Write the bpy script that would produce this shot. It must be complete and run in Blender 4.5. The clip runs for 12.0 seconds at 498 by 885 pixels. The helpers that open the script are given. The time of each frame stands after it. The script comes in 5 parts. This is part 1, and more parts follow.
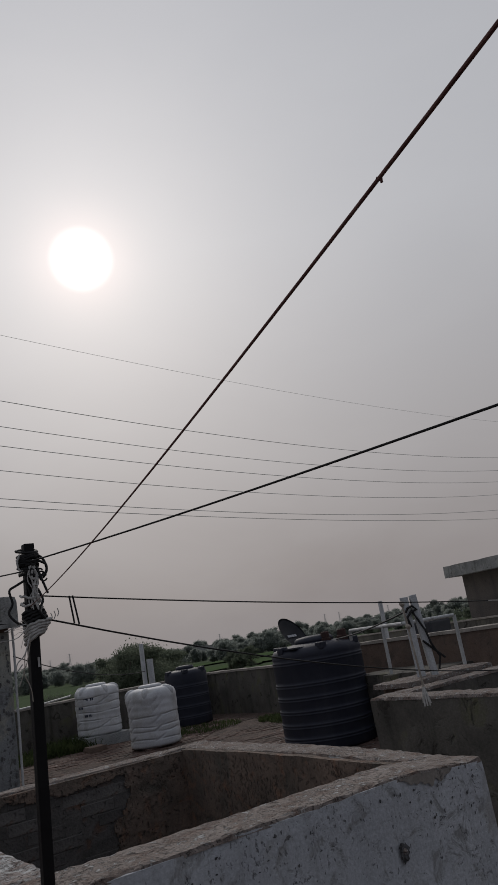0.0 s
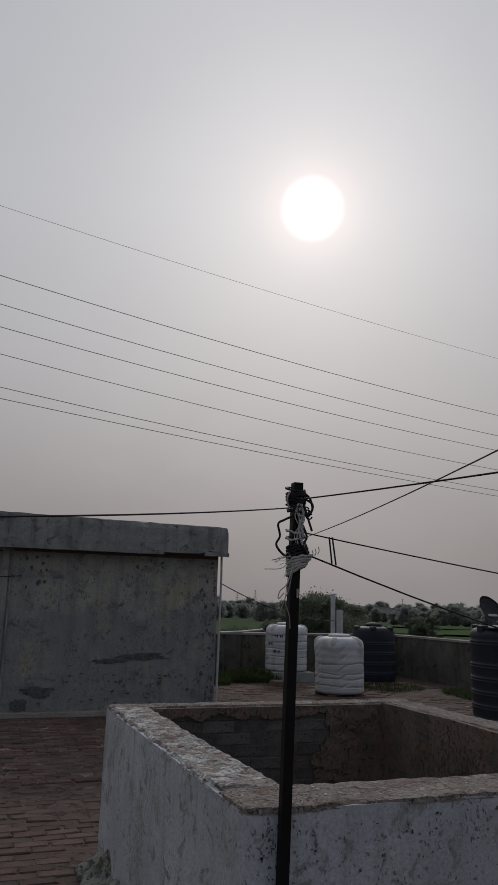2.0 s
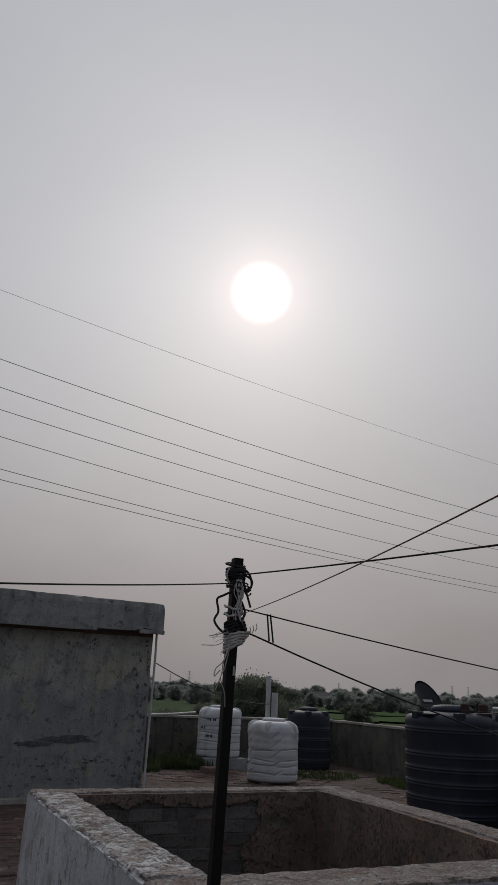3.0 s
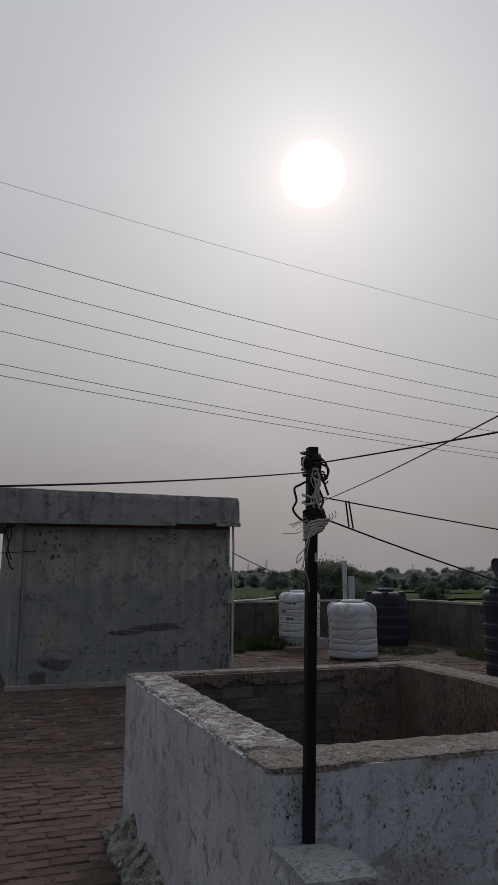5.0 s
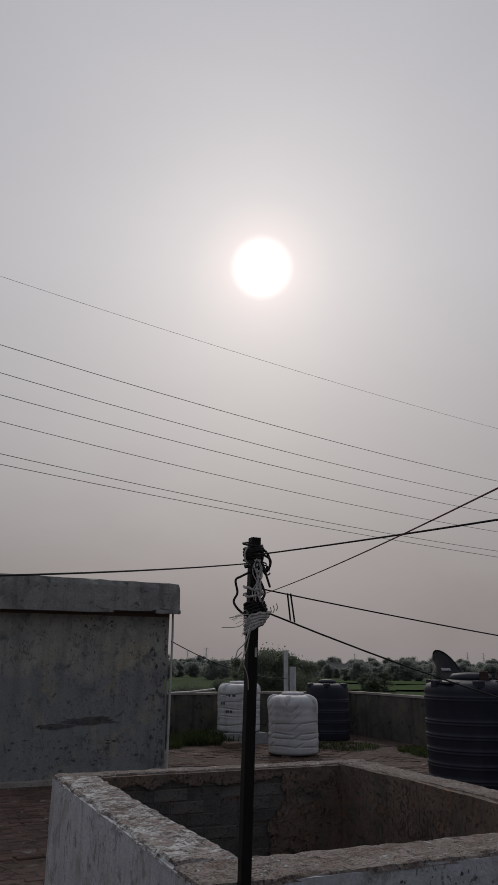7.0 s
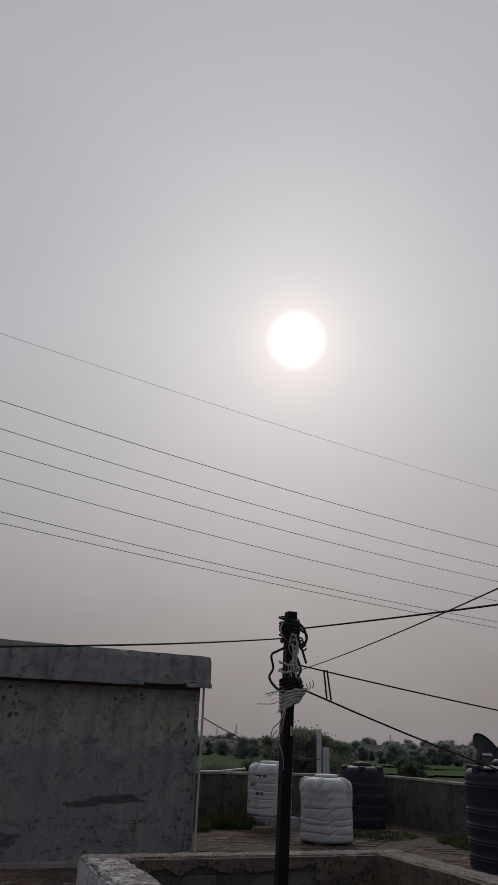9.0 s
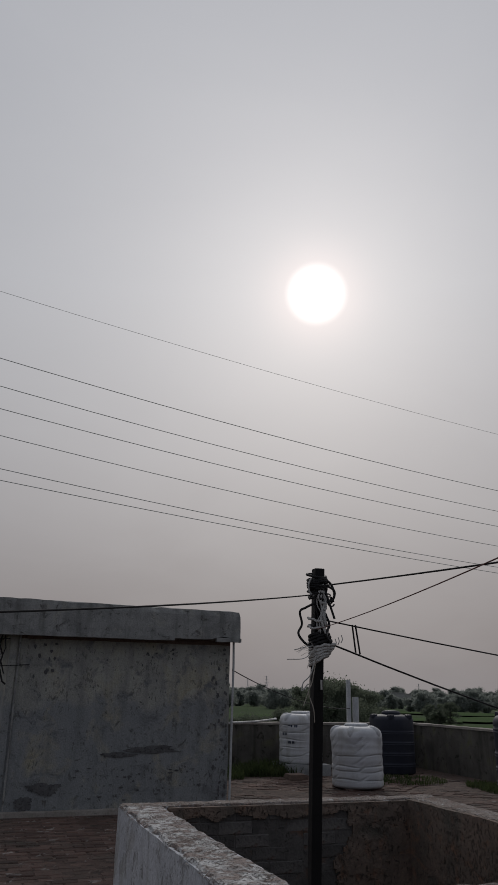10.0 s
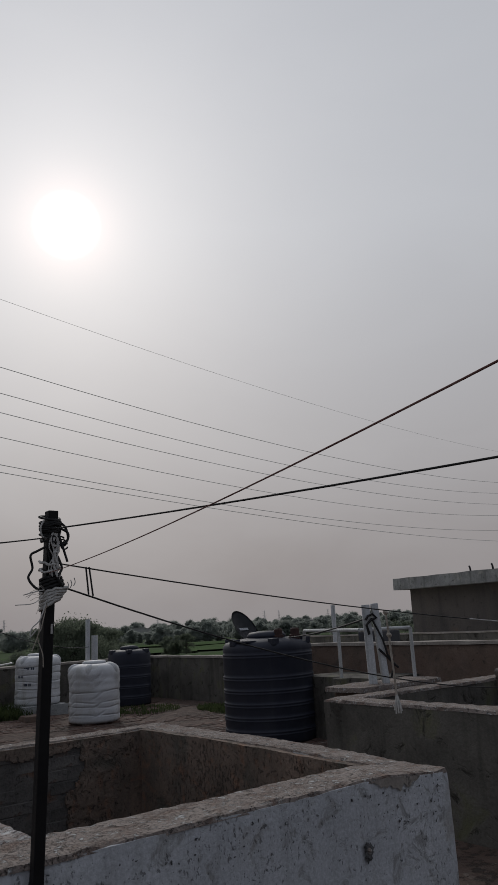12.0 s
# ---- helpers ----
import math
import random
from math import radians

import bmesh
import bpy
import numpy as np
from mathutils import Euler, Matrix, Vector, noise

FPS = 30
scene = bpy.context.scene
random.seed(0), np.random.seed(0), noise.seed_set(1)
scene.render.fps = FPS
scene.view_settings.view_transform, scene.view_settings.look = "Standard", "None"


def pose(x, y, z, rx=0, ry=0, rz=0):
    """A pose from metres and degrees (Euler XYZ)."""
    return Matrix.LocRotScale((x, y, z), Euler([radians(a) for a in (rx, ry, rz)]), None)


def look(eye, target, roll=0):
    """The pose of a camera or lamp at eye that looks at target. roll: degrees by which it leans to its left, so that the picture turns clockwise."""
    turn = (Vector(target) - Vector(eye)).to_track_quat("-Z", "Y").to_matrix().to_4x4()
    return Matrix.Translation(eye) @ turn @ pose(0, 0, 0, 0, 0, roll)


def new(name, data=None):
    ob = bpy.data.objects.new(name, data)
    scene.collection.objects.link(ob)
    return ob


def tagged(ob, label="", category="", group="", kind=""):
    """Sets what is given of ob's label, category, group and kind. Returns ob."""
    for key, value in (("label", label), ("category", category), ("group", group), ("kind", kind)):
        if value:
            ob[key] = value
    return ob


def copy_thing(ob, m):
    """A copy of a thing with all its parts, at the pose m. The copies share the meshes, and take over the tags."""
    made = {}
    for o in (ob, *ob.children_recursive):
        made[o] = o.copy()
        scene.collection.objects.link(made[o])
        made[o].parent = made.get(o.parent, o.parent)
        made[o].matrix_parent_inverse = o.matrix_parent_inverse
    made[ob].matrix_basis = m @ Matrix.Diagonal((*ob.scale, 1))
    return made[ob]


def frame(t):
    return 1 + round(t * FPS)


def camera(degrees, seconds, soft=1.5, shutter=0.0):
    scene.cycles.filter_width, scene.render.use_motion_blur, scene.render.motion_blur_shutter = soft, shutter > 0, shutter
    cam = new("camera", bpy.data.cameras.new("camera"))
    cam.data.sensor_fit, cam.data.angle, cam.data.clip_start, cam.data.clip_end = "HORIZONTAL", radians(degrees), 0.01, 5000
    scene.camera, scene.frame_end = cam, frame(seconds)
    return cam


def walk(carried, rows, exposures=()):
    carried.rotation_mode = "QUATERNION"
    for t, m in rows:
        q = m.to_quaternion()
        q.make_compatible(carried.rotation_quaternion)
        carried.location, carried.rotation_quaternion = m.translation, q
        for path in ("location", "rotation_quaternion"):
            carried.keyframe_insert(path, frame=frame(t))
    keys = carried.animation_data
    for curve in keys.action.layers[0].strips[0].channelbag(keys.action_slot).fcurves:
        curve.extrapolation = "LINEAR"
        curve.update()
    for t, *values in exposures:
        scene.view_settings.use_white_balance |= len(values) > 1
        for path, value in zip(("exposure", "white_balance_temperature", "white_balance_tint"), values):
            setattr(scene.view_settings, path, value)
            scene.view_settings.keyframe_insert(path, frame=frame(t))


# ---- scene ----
cam = camera(37.58, 12.0, soft=1.0)
PATH = [
    (0, (-0.58, -2.457, 1.606), (0.55, -0.888, 2.118), -9.7),
    (0.2, (-0.656, -2.465, 1.62), (0.521, -0.936, 2.147), -7.2),
    (0.5, (-0.759, -2.377, 1.634), (0.246, -0.766, 2.263), -5.1),
    (1, (-0.831, -2.409, 1.63), (-0.109, -0.6, 2.085), 0.4),
    (1.5, (-0.844, -2.469, 1.614), (-0.179, -0.627, 2.021), 1.8),
    (2, (-0.81, -2.395, 1.603), (-0.168, -0.551, 2.036), 1.5),
    (2.5, (-0.825, -2.42, 1.594), (-0.14, -0.661, 2.257), 1.0),
    (3, (-0.829, -2.432, 1.588), (-0.069, -0.696, 2.227), 2.6),
    (3.5, (-0.844, -2.464, 1.579), (-0.122, -0.706, 2.202), 2.5),
    (3.7, (-0.842, -2.477, 1.579), (-0.179, -0.68, 2.157), 0.9),
    (5.3, (-0.829, -2.364, 1.589), (-0.231, -0.484, 1.921), -1.1),
    (5.5, (-0.839, -2.367, 1.588), (-0.354, -0.458, 1.933), -0.0),
    (6, (-0.818, -2.329, 1.598), (-0.27, -0.441, 1.968), 0.7),
    (6.5, (-0.807, -2.367, 1.608), (-0.057, -0.613, 2.207), -2.9),
    (7, (-0.818, -2.358, 1.61), (-0.067, -0.597, 2.188), 0.4),
    (7.5, (-0.844, -2.36, 1.608), (-0.15, -0.609, 2.28), 2.5),
    (7.7, (-0.839, -2.37, 1.611), (-0.171, -0.648, 2.379), 0.9),
    (9.3, (-0.849, -2.395, 1.609), (-0.215, -0.649, 2.353), 2.3),
    (9.5, (-0.857, -2.414, 1.606), (-0.225, -0.663, 2.338), 2.4),
    (10, (-0.845, -2.381, 1.62), (-0.248, -0.585, 2.264), 1.0),
    (10.5, (-0.838, -2.319, 1.623), (-0.239, -0.473, 2.109), 2.3),
    (11, (-0.829, -2.321, 1.621), (0.033, -0.578, 2.092), -1.3),
    (11.5, (-0.824, -2.351, 1.62), (0.242, -0.72, 2.073), -1.8),
    (12, (-0.798, -2.353, 1.63), (0.416, -0.838, 2.109), -3.0),
]
walk(cam, [(t, look(eye, target, roll)) for t, eye, target, roll in PATH],
     [(0, -0.03, 6600, 11), (1, -0.05, 6550, 10.5), (2.5, -0.06, 6560, 11), (3.5, -0.07, 6550, 11), (5.5, 0.0, 6500, 10), (6, -0.04, 6500, 10), (7, -0.11, 6680, 12.5), (7.5, -0.14, 6600, 11.5), (9.5, -0.14, 6600, 12), (10.5, -0.07, 6500, 10), (11, -0.04, 6500, 10), (12, 0.08, 6500, 10)])

# ---- light: hazy sky with a veiled sun ----
SUN = Vector((0.3532, 0.7886, 0.5033)).normalized()
world = bpy.data.worlds.new("hazy_sky")
scene.world = world
world.use_nodes = True


class Net:
    """Short hand for node trees."""

    def __init__(self, tree):
        self.tree = tree
        self.tree.nodes.clear()

    def add(self, kind, props=None, **ins):
        n = self.tree.nodes.new(kind)
        for k, v in (props or {}).items():
            setattr(n, k, v)
        for k, v in ins.items():
            key = int(k[1:]) if k[0] == "i" and k[1:].isdigit() else k.replace("_", " ")
            self.plug(v, n.inputs[key])
        return n

    def plug(self, v, socket):
        if isinstance(v, bpy.types.NodeSocket):
            self.tree.links.new(v, socket)
        elif isinstance(v, bpy.types.Node):
            self.tree.links.new(v.outputs[0], socket)
        else:
            socket.default_value = v

    def math(self, op, a, b=0.0, clamp=False):
        return self.add("ShaderNodeMath", {"operation": op, "use_clamp": clamp}, i0=a, i1=b).outputs[0]

    def mix(self, f, a, b, blend="MIX"):
        n = self.add("ShaderNodeMix", {"data_type": "RGBA", "blend_type": blend}, i0=f, i6=a, i7=b)
        return n.outputs[2]

    def ramp(self, f, stops):
        n = self.add("ShaderNodeValToRGB", i0=f)
        els = n.color_ramp.elements
        while len(els) < len(stops):
            els.new(0.5)
        for e, (p, c) in zip(els, stops):
            e.position = p
            e.color = (c, c, c, 1) if isinstance(c, (int, float)) else (*c, 1)
        return n.outputs[0]

    def noise(self, vec, scale, detail=4.0, rough=0.55, dist=0.0):
        return self.add("ShaderNodeTexNoise", Vector=vec, Scale=scale, Detail=detail, Roughness=rough, Distortion=dist).outputs[0]


def build_sky():
    n = Net(world.node_tree)
    d = n.add("ShaderNodeTexCoord").outputs["Generated"]
    up = n.add("ShaderNodeSeparateXYZ", i0=d).outputs[2]
    dot = n.add("ShaderNodeVectorMath", {"operation": "DOT_PRODUCT"}, i0=d, i1=tuple(SUN)).outputs["Value"]
    pos = n.math("MAXIMUM", dot, 0.0)
    air = n.add("ShaderNodeTexSky", {"sky_type": "NISHITA", "sun_disc": False, "sun_elevation": math.asin(SUN.z),
                                     "sun_rotation": math.atan2(SUN.x, SUN.y), "dust_density": 6.0, "air_density": 1.0}).outputs[0]
    haze = n.ramp(n.math("MULTIPLY", up, 1.0, True), [(0.0, HAZE_LOW), (0.07, HAZE_LOW2), (0.24, HAZE_MID), (0.5, HAZE_HIGH), (1.0, HAZE_TOP)])
    # the veil is thinner and bluer away from the sun
    side = [n.add("ShaderNodeMapRange", i0=dot, i1=-0.7, i2=0.72, i3=low, i4=1.0).outputs[0] for low in (0.385, 0.44, 0.535)]
    haze = n.mix(1.0, haze, n.add("ShaderNodeCombineXYZ", i0=side[0], i1=side[1], i2=side[2]).outputs[0], "MULTIPLY")
    cloud = n.noise(n.add("ShaderNodeMapping", Vector=d, Scale=(1.0, 1.0, 2.2)).outputs[0], 2.6, 5.0, 0.55, 0.4)
    haze = n.mix(n.ramp(cloud, [(0.35, 0.0), (0.7, 0.10)]), haze, (0.62, 0.63, 0.65, 1))
    glow = n.math("ADD", n.math("MULTIPLY", n.math("POWER", pos, 14.0), GLOW_WIDE), n.math("MULTIPLY", n.math("POWER", pos, 90.0), GLOW_MID))
    glow = n.math("ADD", glow, n.math("MULTIPLY", n.math("POWER", pos, 700.0), GLOW_NEAR))
    disc = n.add("ShaderNodeMapRange", {"interpolation_type": "SMOOTHSTEP"}, i0=dot, i1=math.cos(radians(2.6)), i2=math.cos(radians(0.4)), i3=0.0, i4=0.6).outputs[0]
    light = n.mix(1.0, haze, n.mix(1.0, n.add("ShaderNodeCombineXYZ", i0=glow, i1=glow, i2=glow).outputs[0], (1.0, 0.965, 0.95, 1), "MULTIPLY"), "ADD")
    halo = n.math("MULTIPLY", n.math("POWER", pos, 600.0), 0.21)
    light = n.mix(1.0, light, n.mix(1.0, n.add("ShaderNodeCombineXYZ", i0=halo, i1=halo, i2=halo).outputs[0], (1.0, 0.64, 0.52, 1), "MULTIPLY"), "ADD")
    light = n.mix(1.0, light, n.mix(1.0, n.add("ShaderNodeCombineXYZ", i0=disc, i1=disc, i2=disc).outputs[0], (1.0, 0.97, 0.93, 1), "MULTIPLY"), "ADD")
    a = n.add("ShaderNodeBackground", Color=light, Strength=1.0)
    b = n.add("ShaderNodeBackground", Color=air, Strength=0.0015)
    n.add("ShaderNodeOutputWorld", Surface=n.add("ShaderNodeAddShader", i0=a, i1=b))


HAZE_LOW, HAZE_LOW2, HAZE_MID, HAZE_HIGH, HAZE_TOP = (0.231, 0.211, 0.213), (0.246, 0.228, 0.231), (0.341, 0.336, 0.348), (0.425, 0.44, 0.472), (0.41, 0.43, 0.475)
GLOW_WIDE, GLOW_MID, GLOW_NEAR = 0.17, 0.12, 0.05
build_sky()
sun_data = bpy.data.lights.new("sun", "SUN")
sun_data.energy, sun_data.angle, sun_data.color = 0.7, radians(6), (1.0, 0.96, 0.91)
sun_lamp = new("sun", sun_data)
sun_lamp.matrix_world = look(SUN * 60, (0, 0, 0))


# ---- materials ----
def surface(name, colors, scale=2.0, rough=0.85, bump=0.3, fine=60.0, metal=0.0, spots=None, streaks=None, patches=None, vary=0.0, island=False, stretch=(1, 1, 1), spec=0.3, chips=None, through_light=0.0, pits=None, band=None):
    """A weathered surface: two tones in large cloudy areas, fine grain, then optional patches, streaks and dark spots."""
    m = bpy.data.materials.new(name)
    m.use_nodes = True
    n = Net(m.node_tree)
    v = n.add("ShaderNodeTexCoord").outputs["Object"]
    vs = n.add("ShaderNodeMapping", Vector=v, Scale=stretch).outputs[0]
    big = n.noise(vs, scale, 6.0, 0.6, 0.3)
    small = n.noise(vs, fine, 3.0, 0.6)
    col = n.mix(n.ramp(big, [(0.32, 0.0), (0.68, 1.0)]), (*colors[0], 1), (*colors[1], 1))
    relief = n.math("ADD", n.math("MULTIPLY", big, 0.5), n.math("MULTIPLY", small, 0.35))
    if band:
        c, height, soft, amount = band
        z = n.math("ADD", n.add("ShaderNodeSeparateXYZ", i0=v).outputs[2], n.math("MULTIPLY", n.noise(v, 2.2, 6.0, 0.65), -1.1))
        p = n.add("ShaderNodeMapRange", i0=z, i1=height + soft - 0.55, i2=height - soft - 0.55, i3=0.0, i4=amount).outputs[0]
        col = n.mix(p, col, (*c, 1))
    if patches:
        c, s, lo, hi = patches
        p = n.ramp(n.noise(vs, s, 7.0, 0.62, 0.6), [(lo, 0.0), (hi, 1.0)])
        col = n.mix(p, col, (*c, 1))
        relief = n.math("SUBTRACT", relief, n.math("MULTIPLY", p, 0.35))
    if streaks:
        c, s, amount = streaks
        q = n.noise(n.add("ShaderNodeMapping", Vector=v, Scale=(s, s, s * 0.09)).outputs[0], 1.0, 5.0, 0.6)
        col = n.mix(n.ramp(q, [(0.50, 0.0), (0.72, amount)]), col, (*c, 1))
    if spots:
        c, s, lo, hi = spots
        p = n.ramp(n.noise(vs, s, 5.0, 0.7, 0.8), [(lo, 0.0), (hi, 1.0)])
        col = n.mix(p, col, (*c, 1))
        relief = n.math("SUBTRACT", relief, n.math("MULTIPLY", p, 0.8))
    if chips:
        c, s, lo, hi = chips
        p = n.ramp(n.noise(n.add("ShaderNodeMapping", Vector=v, Location=(7.3, 2.1, 4.4)).outputs[0], s, 6.0, 0.65, 0.4), [(lo, 0.0), (hi, 1.0)])
        col = n.mix(p, col, (*c, 1))
        relief = n.math("SUBTRACT", relief, n.math("MULTIPLY", p, 0.6))
    if pits:
        c, s, amount = pits
        where = n.ramp(n.noise(n.add("ShaderNodeMapping", Vector=v, Location=(3.1, 8.4, 1.7)).outputs[0], 2.6, 4.0, 0.6), [(0.40, 0.0), (0.66, 0.13)])
        fine_n = n.noise(n.add("ShaderNodeMapping", Vector=v, Location=(1.1, 0.4, 2.7), Scale=(1.0, 1.0, 0.6)).outputs[0], s, 3.0, 0.6, 0.0)
        p = n.math("MULTIPLY", n.ramp(n.math("ADD", fine_n, where), [(0.66, 0.0), (0.74, 1.0)]), amount)
        col = n.mix(p, col, (*c, 1))
        relief = n.math("SUBTRACT", relief, n.math("MULTIPLY", p, 0.9))
    grain = n.ramp(small, [(0.25, 0.78), (0.75, 1.18)])
    col = n.mix(1.0, col, grain, "MULTIPLY")
    if vary:
        r = n.add("ShaderNodeNewGeometry").outputs["Random Per Island"] if island else n.add("ShaderNodeObjectInfo").outputs["Random"]
        col = n.mix(1.0, col, n.ramp(r, [(0.0, 1.0 - vary), (1.0, 1.0 + vary)]), "MULTIPLY")
    bsdf = n.add("ShaderNodeBsdfPrincipled", Base_Color=col, Metallic=metal)
    bsdf.inputs["Specular IOR Level"].default_value = spec
    n.plug(n.ramp(small, [(0.2, max(0.0, rough - 0.1)), (0.8, min(1.0, rough + 0.1))]), bsdf.inputs["Roughness"])
    if bump:
        b = n.add("ShaderNodeBump", Strength=min(1.0, bump), Distance=0.02 * max(1.0, bump), Height=relief)
        n.plug(b.outputs[0], bsdf.inputs["Normal"])
    out = bsdf
    if through_light:
        out = n.add("ShaderNodeMixShader", i0=through_light, i1=bsdf, i2=n.add("ShaderNodeBsdfTranslucent", Color=col))
    n.add("ShaderNodeOutputMaterial", Surface=out)
    return m


